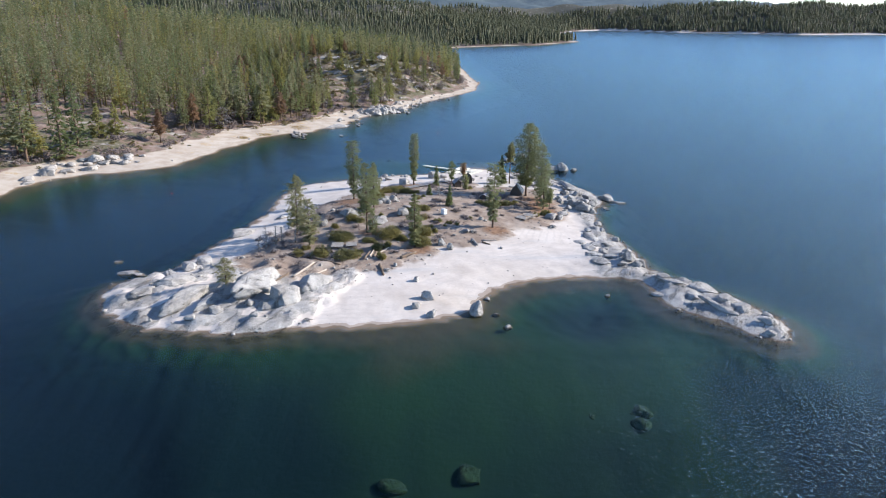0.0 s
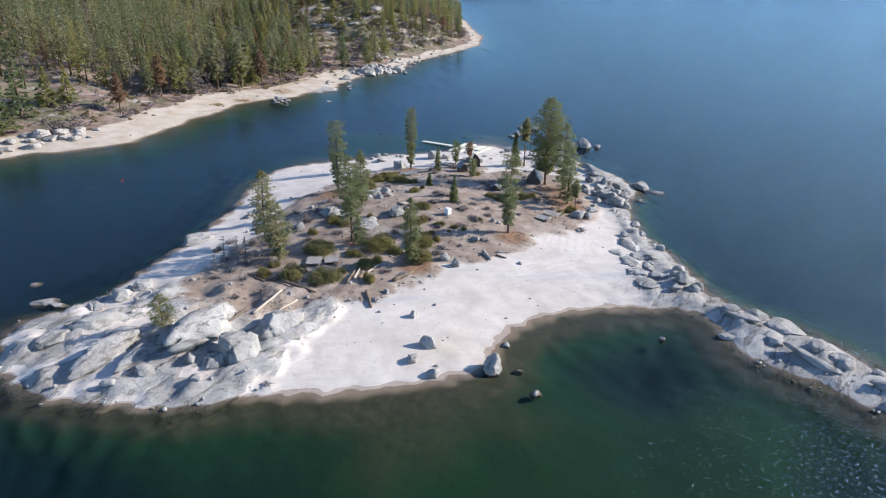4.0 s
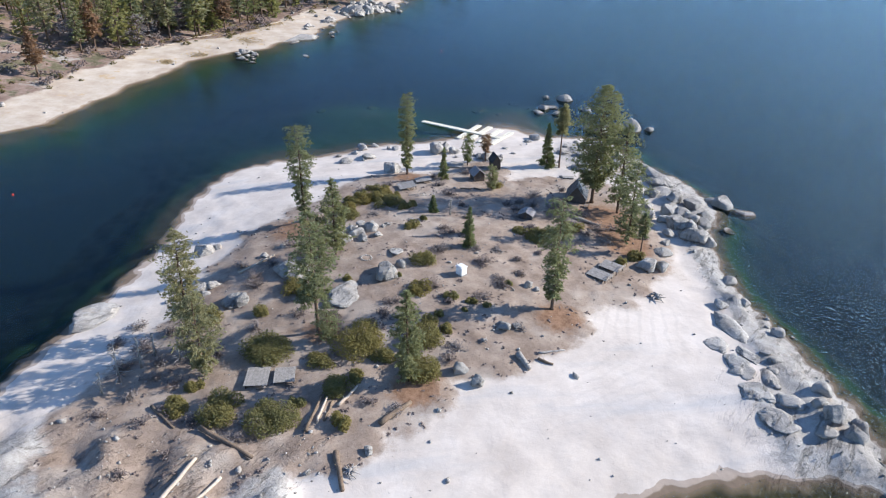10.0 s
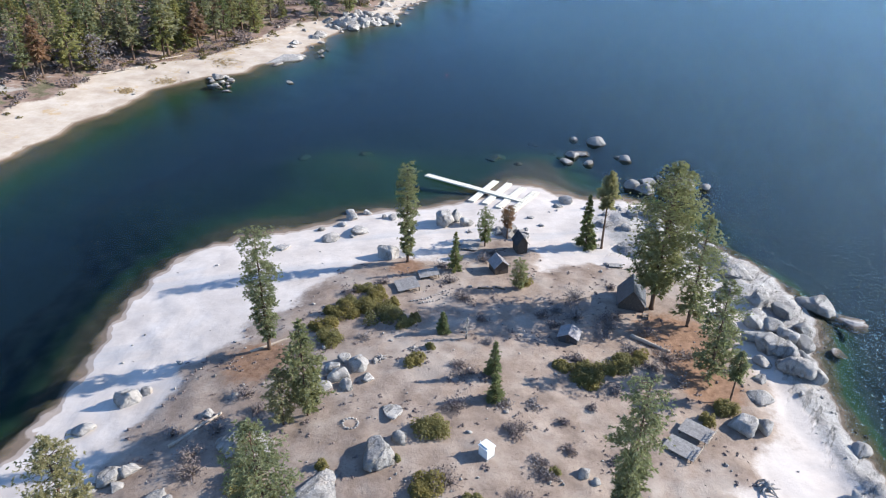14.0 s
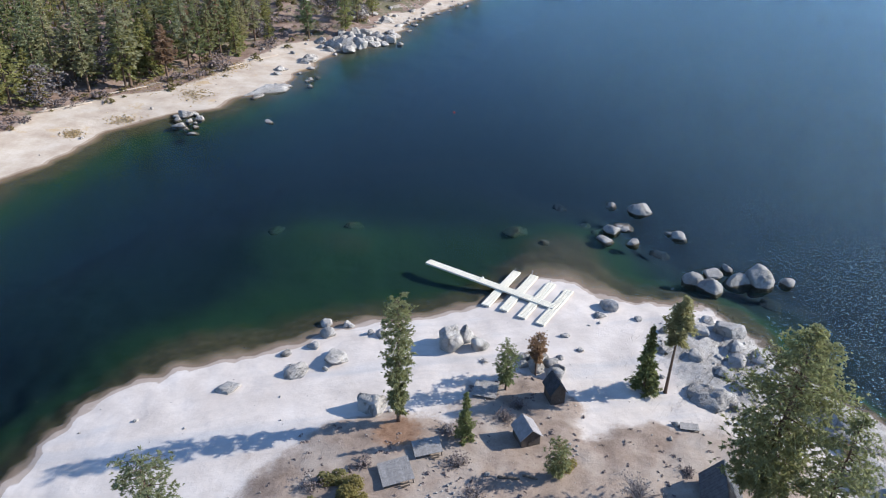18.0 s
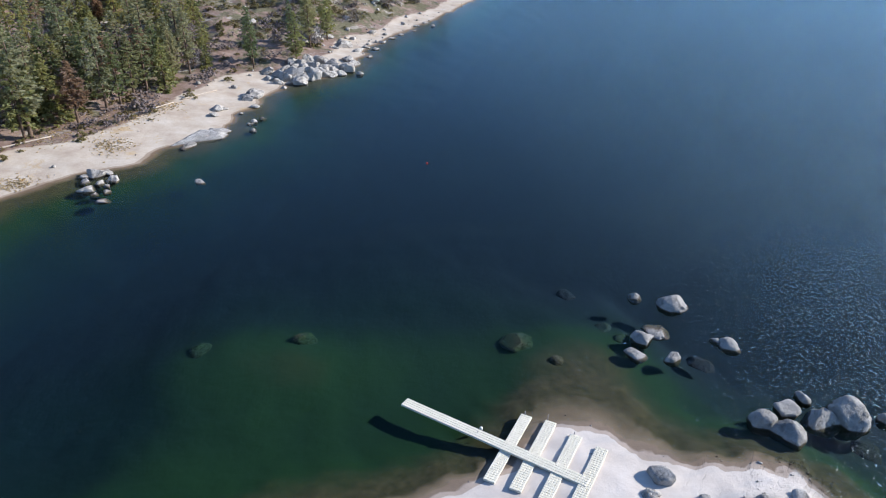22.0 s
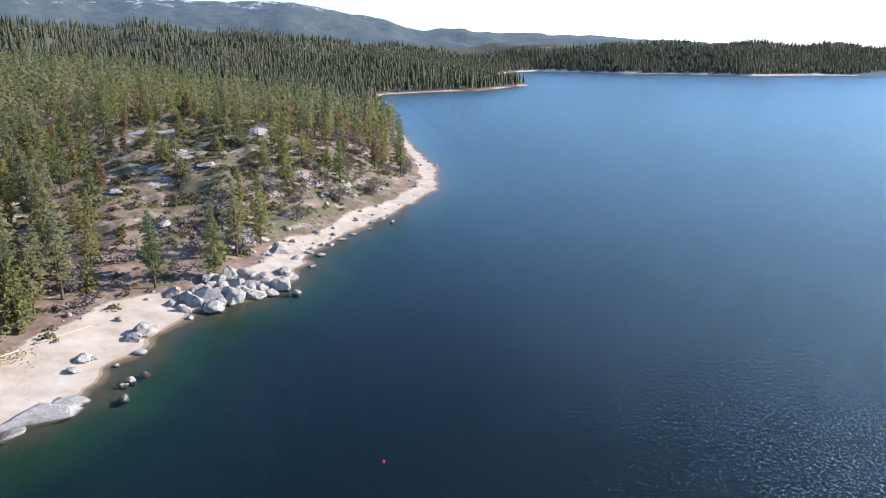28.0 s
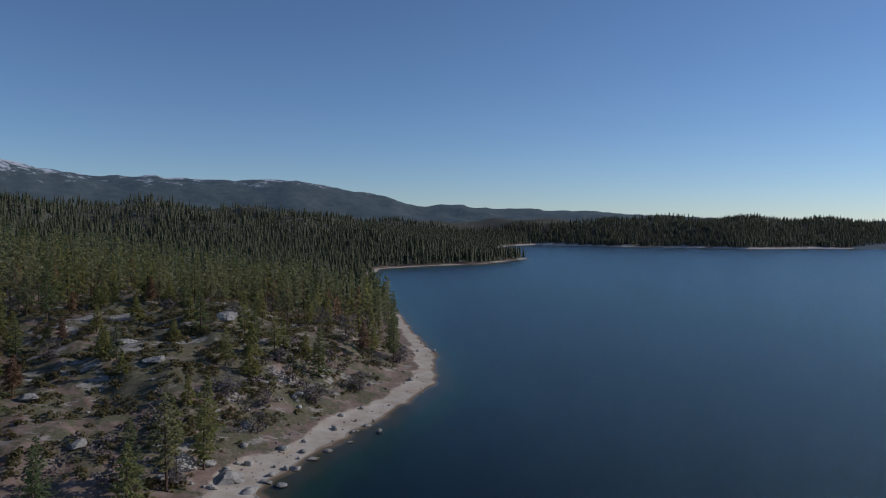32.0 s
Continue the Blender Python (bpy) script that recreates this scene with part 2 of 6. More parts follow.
GROUND, WATER = make_ground(), make_water()
GRANITE, GRANITE_WARM, GRANITE_DARK = make_granite("granite"), make_granite("warm_granite", 0.12), make_granite("lichen_granite", 0.0, 0.38)
NEEDLE = make_leaf("pine_needles", (0.118, 0.136, 0.080), (0.195, 0.214, 0.128), (0.29, 0.305, 0.198))
NEEDLE_GOLD = make_leaf("young_needles", (0.144, 0.149, 0.067), (0.23, 0.235, 0.106), (0.333, 0.331, 0.161))
NEEDLE_DARK = make_leaf("dark_needles", (0.081, 0.106, 0.057), (0.144, 0.175, 0.094), (0.224, 0.255, 0.144))
NEEDLE_GREY = make_leaf("grey_needles", (0.149, 0.159, 0.101), (0.236, 0.244, 0.161), (0.339, 0.336, 0.236))
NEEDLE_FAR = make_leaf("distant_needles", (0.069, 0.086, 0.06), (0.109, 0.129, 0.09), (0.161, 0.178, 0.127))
NEEDLE_RUST = make_leaf("dead_needles", (0.15, 0.10, 0.072), (0.225, 0.155, 0.115), (0.31, 0.225, 0.175))
BRUSH = make_leaf("low_brush", (0.085, 0.084, 0.042), (0.128, 0.124, 0.064), (0.18, 0.168, 0.095))
SHRUB = make_leaf("manzanita_leaves", (0.120, 0.116, 0.050), (0.178, 0.170, 0.074), (0.245, 0.225, 0.108))
TWIGS = make_plain("dry_twigs", (0.16, 0.135, 0.125), (0.30, 0.265, 0.25), 0.8)
DRY_BRUSH = make_plain("dry_brush", (0.12, 0.092, 0.082), (0.215, 0.17, 0.155), 0.8)
STRAW = make_leaf("dry_grass", (0.30, 0.235, 0.14), (0.42, 0.34, 0.215), (0.54, 0.45, 0.30))
BARK = make_plain("pine_bark", (0.075, 0.05, 0.036), (0.19, 0.125, 0.085), 0.5, 0.95, bump=0.8)
GREY_WOOD = make_plain("weathered_wood", (0.20, 0.185, 0.17), (0.38, 0.355, 0.33), 0.5, 0.9)
DARK_WOOD = make_plain("dark_wood", (0.06, 0.048, 0.04), (0.13, 0.105, 0.085), 0.4, 0.9)
BROWN_LOG = make_plain("brown_log", (0.10, 0.07, 0.05), (0.24, 0.18, 0.13), 0.4, 0.95, bump=0.8)
PALE_LOG = make_plain("bleached_log", (0.34, 0.27, 0.21), (0.52, 0.45, 0.37), 0.4, 0.9)
ROOF_METAL = make_plain("roof_metal", (0.23, 0.215, 0.215), (0.36, 0.335, 0.33), 0.9, 0.6, metal=0.1)
CABIN_ROOF = make_plain("dull_roof", (0.06, 0.062, 0.068), (0.13, 0.135, 0.145), 0.9, 0.45, metal=0.4)
TAR = make_plain("tar_paper", (0.035, 0.037, 0.04), (0.085, 0.085, 0.09), 0.8, 0.8)
WHITE_PAINT = make_plain("white_paint", (0.70, 0.70, 0.68), (0.82, 0.82, 0.80), 0.7, 0.5)
DOCK_PLASTIC = make_plain("dock_plastic", (0.60, 0.55, 0.43), (0.76, 0.71, 0.58), 0.5, 0.55)
RED_PLASTIC = make_plain("red_plastic", (0.65, 0.03, 0.02), (0.8, 0.06, 0.04), 0.5, 0.4)

# ---- plan of the shores ----
SOUTH = [(-101, 42), (-97.7, 25.8), (-83, 11.9), (-66, 8), (-49, 6.5), (-35.5, 10.5), (-20.8, 12.5), (-6.9, 15.3), (5.5, 19),
         (13.8, 24), (15.3, 29.6), (20, 37.2), (31, 45.6), (45.9, 50.2), (60.4, 51), (69.5, 49.3)]
SPIT = [(74, 43.5), (75.5, 33), (80.2, 25), (89, 16.3), (95, 8), (99.5, 4.5), (103, 15), (98, 28.7), (91, 42), (82, 53)]
EAST = [(78.4, 60.8), (78.4, 70.5), (75.3, 91.6), (72.5, 104), (72.2, 116), (73.8, 130.7), (76.5, 139), (82, 150.6),
        (80.5, 166.6), (76.5, 177.3), (70.5, 187), (65.4, 198), (59.8, 208.4)]
NORTH = [(55, 212.6), (45.6, 212.8), (37, 216), (29.6, 222.6), (21, 223.4), (11, 214.3), (1, 209.6), (-8.3, 206.4), (-17.2, 205.2),
         (-25.7, 201.8), (-31.2, 196.2), (-40.6, 192), (-49.8, 188.4)]
WEST = [(-59, 183.5), (-65.3, 177), (-67.8, 168), (-70.2, 152), (-69.8, 138), (-71, 121), (-75.5, 98), (-81.5, 77), (-86, 60), (-93, 49)]
SOIL_EDGE = [(-60, 47), (-66, 66), (-56, 84), (-52, 108), (-47, 125), (-40, 139), (-30, 152), (-26, 163), (-12, 170), (3, 172), (9, 183),
             (20, 179), (24, 168), (44, 170), (55, 160), (58, 140), (58, 122), (50, 108), (38, 98), (31, 90), (22, 84), (10, 73), (0, 68),
             (-10, 57), (-22, 51), (-38, 44), (-48, 37)]
MAIN = [(-900, -700), (-420, -60), (-260, 95), (-203, 152), (-201, 180), (-185, 200), (-159, 211), (-146, 223), (-140, 245), (-133, 275),
        (-123, 301), (-119, 321), (-103, 336), (-92, 343), (-78, 364), (-67, 378), (-65, 395), (-60, 414), (-54, 432), (-36, 446),
        (-25, 468), (-19, 505), (0, 541), (18, 575), (46, 636)]
MAIN_FAR = [(54, 715), (47, 810), (34, 1090), (22, 1390), (40, 1580), (138, 1672), (265, 1745), (432, 2015), (395, 2150), (430, 2600),
            (610, 3120), (760, 3290), (900, 3190), (1040, 3050), (1280, 3010), (1500, 2860), (1800, 2960), (2300, 3010), (3200, 3100), (5200, 3300),
            (5200, 7000), (-7000, 7000), (-7000, -700)]


def smooth_loop(points, steps=3):
    p = np.array(points, float)
    a, b, c, d = np.roll(p, 1, 0), p, np.roll(p, -1, 0), np.roll(p, -2, 0)
    out = []
    for k in range(steps):
        t = k / steps
        out.append(0.5 * (2 * b + (c - a) * t + (2 * a - 5 * b + 4 * c - d) * t * t + (3 * b - a - 3 * c + d) * t ** 3))
    return np.stack(out, 1).reshape(-1, 2)


def signed_distance(x, y, poly):
    """Metres inside a closed outline; negative outside."""
    best, inside = np.full(x.shape, 1e12), np.zeros(x.shape, bool)
    for (ax, ay), (bx, by) in zip(poly, np.roll(poly, -1, 0)):
        ex, ey = bx - ax, by - ay
        t = np.clip(((x - ax) * ex + (y - ay) * ey) / (ex * ex + ey * ey + 1e-9), 0, 1)
        best = np.minimum(best, (x - ax - t * ex) ** 2 + (y - ay - t * ey) ** 2)
        if ay != by:
            inside ^= ((ay > y) != (by > y)) & (x < ex * (y - ay) / (by - ay) + ax)
    return np.where(inside, 1, -1) * np.sqrt(best)


def wavy(x, y, size, seed=0, octaves=3):
    """A smooth uneven field, about -1 to 1, with features of the given size."""
    total, amp = 0 * x, 1.0
    rnd = np.random.RandomState(seed + 11)
    for _ in range(octaves):
        for _ in range(4):
            a, ph = rnd.uniform(0, math.tau), rnd.uniform(0, math.tau)
            k = math.tau / size * rnd.uniform(0.6, 1.3)
            total = total + amp * 0.42 * np.sin(k * (x * np.cos(a) + y * np.sin(a)) + ph + 1.3 * np.sin(0.61 * k * (y * np.cos(a) - x * np.sin(a)) + 2 * ph))
        amp, size = amp * 0.5, size / 2.1
    return total


ISLAND = smooth_loop(SOUTH + SPIT + EAST + NORTH + WEST)
SOIL = smooth_loop(SOIL_EDGE)
LAND = np.array(MAIN + MAIN_FAR, float)


def step01(v, a, b):
    t = np.clip((v - a) / (b - a), 0, 1)
    return t * t * (3 - 2 * t)


def blob(x, y, cx, cy, rx, ry=None):
    return np.exp(-((x - cx) / rx) ** 2 - ((y - cy) / (ry or rx)) ** 2)


def fields(x, y):
    """Ground height and the shares of bare granite, of soil and of rust-coloured needles at places x, y."""
    x, y = np.asarray(x, float), np.asarray(y, float)
    d = signed_distance(x, y, ISLAND) + 0.3 + 1.3 * step01(-x, 15, 45) * step01(y, 55, 85) + 1.6 * step01(-y, -50, -25) * step01(x, -40, -15) + 0.5 * step01(-y, -50, -25) + 0.8 * wavy(x, y, 9, 3) * (np.abs(x) < 140)
    soil_d = signed_distance(x, y, SOIL) + 2.2 * wavy(x, y, 14, 5)
    m = signed_distance(x, y, LAND) + 1.5 * wavy(x, y, 25, 7)
    # the island
    southwest = step01(-x - 22 - 0.33 * (46 - y) + 1.5 * wavy(x, y, 9, 28), -2, 4) * step01(72 - y, 0, 22)
    granite = np.maximum(southwest, step01(x, 62, 70) * step01(y, 40, 52) * (y < 205))
    granite = np.maximum(granite, step01(x + 0.25 * (y - 200), 57, 66) * step01(y, 170, 182))
    granite = np.maximum(granite, step01(x, 72, 77) * step01(60 - y, 0, 8))
    granite = np.maximum(granite, 1.0 * blob(x, y, 56, 190, 15, 18))
    granite = np.maximum(granite, 0.9 * blob(x, y, 66, 60, 9, 18))
    island = 0.055 * np.clip(d, 0, 14) + 0.02 * np.clip(d, 0, 45) + 5.0 * blob(x, y, -6, 118, 42, 46) * step01(d, 0, 30)
    along, across = 0.62 * x + 0.78 * y, 0.78 * x - 0.62 * y
    warp = 2.2 * wavy(x, y, 16, 27)
    ribs = 1 - np.abs(np.sin((across + warp) / 4.6 + 0.5 * np.sin(along / 11)))
    fine = 1 - np.abs(np.sin((across - 1.4 * warp) / 1.9 + np.sin(along / 6)))
    rock = 0.5 + 0.5 * wavy(x, y, 17, 21) + 1.2 * ribs ** 0.7 * (0.6 + 0.4 * wavy(x, y, 13, 24)) + (0.35 - 0.2 * southwest) * fine + 0.22 * np.abs(wavy(x, y, 4, 26))
    rock = rock + southwest * 0.7 * ribs ** 1.2
    sandy = southwest * step01(0.42 - ribs, 0, 0.25) * step01(wavy(x, y, 15, 29), -0.5, 0.3)
    island = island + granite * step01(d, 0, 6) * rock
    island = island + southwest * step01(d, 2, 14) * 1.3 * blob(x, y, -62, 36, 26, 20) + 0.12 * step01(soil_d, 0, 4) * wavy(x, y, 6, 31)
    island = island + 0.5 * step01(soil_d, -3, 2) * (1 - granite)
    south = step01(30 - y, 0, 30)
    north = step01(y, 180, 215) * step01(62 - x, 0, 20)
    steep = 0.24 - 0.175 * np.maximum(south * step01(90 - np.abs(x - 10), 0, 40), north)
    out = np.clip(-d, 0, 200)
    west = step01(-x, 48, 66) * step01(y, 45, 60)
    flat = step01(58 - y, 0, 18) * step01(x, -40, -5) * step01(120 - x, 0, 75)
    steep = steep - 0.03 * flat
    bed = -(0.2 + 0.25 * west - 0.06 * flat) * np.clip(out, 0, 5) - (0.12 - 0.085 * flat) * np.clip(out - 5, 0, 9) - steep * np.clip(out - 6, 0, 75) - 0.12 * np.clip(out - 83, 0, 200)
    bed = bed + 1.9 * blob(x, y, 31, 242, 17, 20) + 3.0 * blob(x, y, -32, 247, 27, 17) + 0.22 * wavy(x, y, 40, 33) * step01(out, 8, 20) - 4.0 * blob(x, y, 42, 288, 28, 22)
    east = step01(x, 55, 70) * step01(y, 60, 75) * step01(205 - y, 0, 15)
    bed = bed - 0.3 * east * np.clip(out - 1, 0, 10)
    shelf_nw = np.maximum(blob(x, y, -56, 196, 24, 15), 0.8 * blob(x, y, -76, 150, 9, 40))
    bed = bed * (1 - 0.62 * shelf_nw)
    bed = np.minimum(bed, -0.045 * np.clip(-d, 0, 20) * (1 - 0.5 * shelf_nw) - 0.02)
    home = np.where(d > 0, island, bed)
    # the mainland
    rise = 0.085 * np.clip(m, 0, 40) + 0.125 * np.clip(m - 40, 0, 220) + 0.13 * np.clip(m - 260, 0, 400) + 0.05 * np.clip(m - 660, 0, 900)
    rise = rise + step01(m, 25, 90) * (2.2 * wavy(x, y, 70, 41) + 0.7 * wavy(x, y, 18, 43)) + 25 * step01(m, 200, 700) * wavy(x, y, 500, 45, 2)
    rise = rise + step01(m, 8, 55) * (13 * blob(x, y, -55, 600, 60, 95) + 17 * blob(x, y, -105, 690, 95, 110) + 5 * blob(x, y, -240, 300, 60, 60) + 6 * blob(x, y, 10, 690, 40, 60))
    far = step01(y, 2300, 2700) * step01(x, 420, 760)
    rise = rise * (1 - far) + far * (0.26 * np.clip(m, 0, 30) + 0.30 * np.clip(m - 30, 0, 330) * (1 + 0.12 * wavy(x, y, 420, 47, 2)))
    shelf = -0.17 * np.clip(-m, 0, 400)
    shore = np.where(m > 0, rise, shelf)
    z = np.where((d > -40) | (home > shore), np.maximum(home, shore), shore)
    z = np.maximum(z, -8.5)
    return dict(z=z, d=d, m=m, granite=np.where(d > -3, granite * (1 - 0.8 * sandy), 0), soil=step01(soil_d, -8, 4) * (d > 0), soil_d=soil_d)


def ground_z(x, y):
    return float(fields(np.array([x]), np.array([y]))["z"][0])


# ---- builders ----
def mesh_of(name, verts, faces, material, smooth=True):
    me = bpy.data.meshes.new(name)
    me.from_pydata([tuple(map(float, v)) for v in verts], [], faces)
    me.materials.append(material)
    me.polygons.foreach_set("use_smooth", [smooth] * len(me.polygons))
    me.update()
    return me


def part(name, data, material, parent=None, label="", smooth=False):
    """Links a bmesh or a mesh as one object, under a thing or a part where one is given."""
    if isinstance(data, bmesh.types.BMesh):
        me = bpy.data.meshes.new(name)
        data.to_mesh(me)
        data.free()
        me.materials.append(material)
        me.polygons.foreach_set("use_smooth", [smooth] * len(me.polygons))
        data = me
    ob = new(name, data)
    ob.parent = parent
    return tagged(ob, label) if label else ob


def box(bm, x0, y0, z0, x1, y1, z1, bevel=0.0):
    made = bmesh.ops.create_cube(bm, size=1)["verts"]
    for v in made:
        v.co = Vector((x0 + (v.co.x + 0.5) * (x1 - x0), y0 + (v.co.y + 0.5) * (y1 - y0), z0 + (v.co.z + 0.5) * (z1 - z0)))
    if bevel:
        bmesh.ops.bevel(bm, geom=list({e for v in made for e in v.link_edges}), offset=bevel, segments=1, affect="EDGES")
    return bm


def boxed(*a, **k):
    return box(bmesh.new(), *a, **k)


def tube(points, radii, sides=7):
    """Verts and faces of a tapered round limb through the points."""
    verts, faces = [], []
    for k, (p, r) in enumerate(zip(points, radii)):
        p = Vector(p)
        way = (Vector(points[min(k + 1, len(points) - 1)]) - Vector(points[max(k - 1, 0)])).normalized()
        q = way.to_track_quat("Z", "Y")
        verts += [p + q @ Vector((r * math.cos(math.tau * s / sides), r * math.sin(math.tau * s / sides), 0)) for s in range(sides)]
    for k in range(len(points) - 1):
        for s in range(sides):
            a, b = k * sides + s, k * sides + (s + 1) % sides
            faces.append((a, b, b + sides, a + sides))
    faces += [tuple(range(sides))[::-1], tuple(range(len(verts) - sides, len(verts)))]
    return verts, faces


def clumps(centres, sizes, rnd, droop=0.35, outward=None, peak=0.30):
    """Small irregular tufts, four triangles each, as arrays of verts and faces."""
    n = len(centres)
    centres, sizes = np.asarray(centres, float), np.asarray(sizes, float)[:, None]
    a = rnd.uniform(0, math.tau, n)
    side = np.stack([np.cos(a), np.sin(a), rnd.uniform(-0.5, 0.5, n)], 1)
    up = np.stack([rnd.normal(0, 0.45, n), rnd.normal(0, 0.45, n), np.ones(n)], 1)
    if outward is not None:
        up = up + 0.5 * outward
    other = np.cross(up, side)
    other /= np.linalg.norm(other, axis=1)[:, None]
    up /= np.linalg.norm(up, axis=1)[:, None]
    v = [centres + sizes * peak * up]
    for k in range(4):
        c, s = math.cos(k * math.pi / 2), math.sin(k * math.pi / 2)
        reach = rnd.uniform(0.55, 1.15, (n, 1))
        v.append(centres + sizes * (0.62 * reach * (c * side + s * other) - droop * rnd.uniform(0.2, 1.2, (n, 1)) * up * 0.6))
    verts = np.stack(v, 1).reshape(-1, 3)
    base = np.arange(n)[:, None, None] * 5
    faces = (base + np.array([[0, 1, 2], [0, 2, 3], [0, 3, 4], [0, 4, 1]])[None]).reshape(-1, 3)
    return verts, faces


def sprays(centres, sizes, rnd, outward, blades=5, slim=0.24):
    """Bunches of narrow needle blades that point outward and droop, as arrays of verts and faces."""
    n = len(centres)
    c = np.repeat(np.asarray(centres, float), blades, 0)
    s = np.repeat(np.asarray(sizes, float), blades)[:, None] * rnd.uniform(0.7, 1.3, (n * blades, 1))
    way = rnd.normal(0, 1, (n * blades, 3)) * (1, 1, 0.55) + np.repeat(outward, blades, 0) * 0.9 + (0, 0, 0.12)
    way /= np.linalg.norm(way, axis=1)[:, None]
    flat = np.cross(way, rnd.normal(0, 1, (n * blades, 3)) + (0, 0, 1.2))
    flat /= np.linalg.norm(flat, axis=1)[:, None] + 1e-6
    foot = c - way * s * 0.25
    mid = c + way * s * 0.25
    verts = np.stack([foot, mid + flat * s * slim, c + way * s * 0.85 - (0, 0, 1) * s * 0.12, mid - flat * s * slim], 1).reshape(-1, 3)
    b = np.arange(n * blades)[:, None, None] * 4
    return verts, (b + np.array([[0, 1, 2], [0, 2, 3]])[None]).reshape(-1, 3)


def tree_shape(h, spread, bare, seed, limbs=46, tufts=14, tuft=0.75, style="pine", blades=5):
    """Arrays for a conifer: trunk, limbs and tufts of needles, with its foot at the origin."""
    rnd = np.random.RandomState(seed)
    bend = rnd.normal(0, 0.012 * h, 2)
    r0 = 0.012 * h + 0.07

    def axis(u):
        return np.array([bend[0] * u * u, bend[1] * u * u, h * u])

    stem = tube([axis(u) for u in (0, 0.03, 0.15, 0.4, 0.7, 0.97)], [r0 * 1.35, r0, r0 * 0.9, r0 * 0.7, r0 * 0.38, 0.04], 8)
    lv, lf, centres, sizes, outs = [], [], [], [], []
    gaps = rnd.uniform(0, 1, 9)
    for k in range(limbs):
        u = bare + (1 - bare) * (k + rnd.uniform(0, 1)) / limbs
        w = (u - bare) / (1 - bare)
        if style == "pine":
            profile = (0.6 + 0.9 * w) if w < 0.4 else 0.94 * (1 - ((w - 0.4) / 0.62) ** 2.0) + 0.1
            profile *= 0.7 + 0.5 * gaps[int(w * 8.99)]
        elif style == "spire":
            profile = 1.02 * (1 - w) ** 0.85 + 0.05
        elif style == "cone":
            profile = min(1.0, 0.55 + 1.9 * w) * (1 - w) ** 0.72 * (0.8 + 0.35 * gaps[int(w * 8.99)]) + 0.06
        else:
            profile = (0.35 + 0.9 * w) if w < 0.5 else (0.9 - 0.3 * (w - 0.5))
        a = k * 2.399 + rnd.normal(0, 0.5)
        reach = spread * profile * rnd.uniform(0.6, 1.15)
        rise = (0.30 if style == "pine" else -0.10 if style == "cone" else -0.18) * reach * rnd.uniform(0.3, 1.2) * (1.3 * w - 0.25 if style == "pine" else 1)
        root, way = axis(u), np.array([math.cos(a), math.sin(a), 0])
        tip = root + way * reach + np.array([0, 0, rise])
        t = tube([root, (root + tip) / 2 + (0, 0, 0.06 * reach), tip], [0.035 + 0.012 * reach, 0.03, 0.012], 3)
        lf += [tuple(i + len(lv) for i in f) for f in t[1]]
        lv += t[0]
        count = max(3, int(tufts * (0.45 + 0.55 * reach / spread)))
        s = rnd.uniform(0.25, 1.05, count) ** 0.75
        c = root + s[:, None] * (tip - root) + rnd.normal(0, 1, (count, 3)) * np.array([0.13, 0.13, 0.08]) * (0.6 + reach)
        centres.append(c)
        sizes.append(tuft * rnd.uniform(0.6, 1.25, count) * (0.65 + 0.45 * (1 - w)))
        outs.append(np.repeat(way[None], count, 0))
    top = axis(1.0) + rnd.normal(0, 1, (10, 3)) * (0.12, 0.12, 0.35) - (0, 0, 0.3)
    centres.append(top), sizes.append(np.full(10, tuft * 0.55)), outs.append(np.zeros((10, 3)))
    crown = sprays(np.concatenate(centres), np.concatenate(sizes), rnd, np.concatenate(outs), blades, 0.24 if blades < 5 else 0.15)
    return stem, (lv, lf), crown


def conifer(name, label, h, spread, bare, seed, material, limbs=46, tufts=14, tuft=0.75, style="pine", category="tree", blades=5):
    """A conifer as a thing: an empty at its foot with trunk, limbs and crown."""
    stem, boughs, crown = tree_shape(h, spread, bare, seed, limbs, tufts, tuft, style, blades)
    top = tagged(new(name), label, category)
    part("trunk", mesh_of("trunk", *stem, BARK), BARK, top)
    tagged(part("branchwork", mesh_of("branchwork", *boughs, BARK), BARK, top), kind="stuff")
    part("crown", mesh_of("crown", crown[0], crown[1].tolist(), material, False), material, top)
    return top


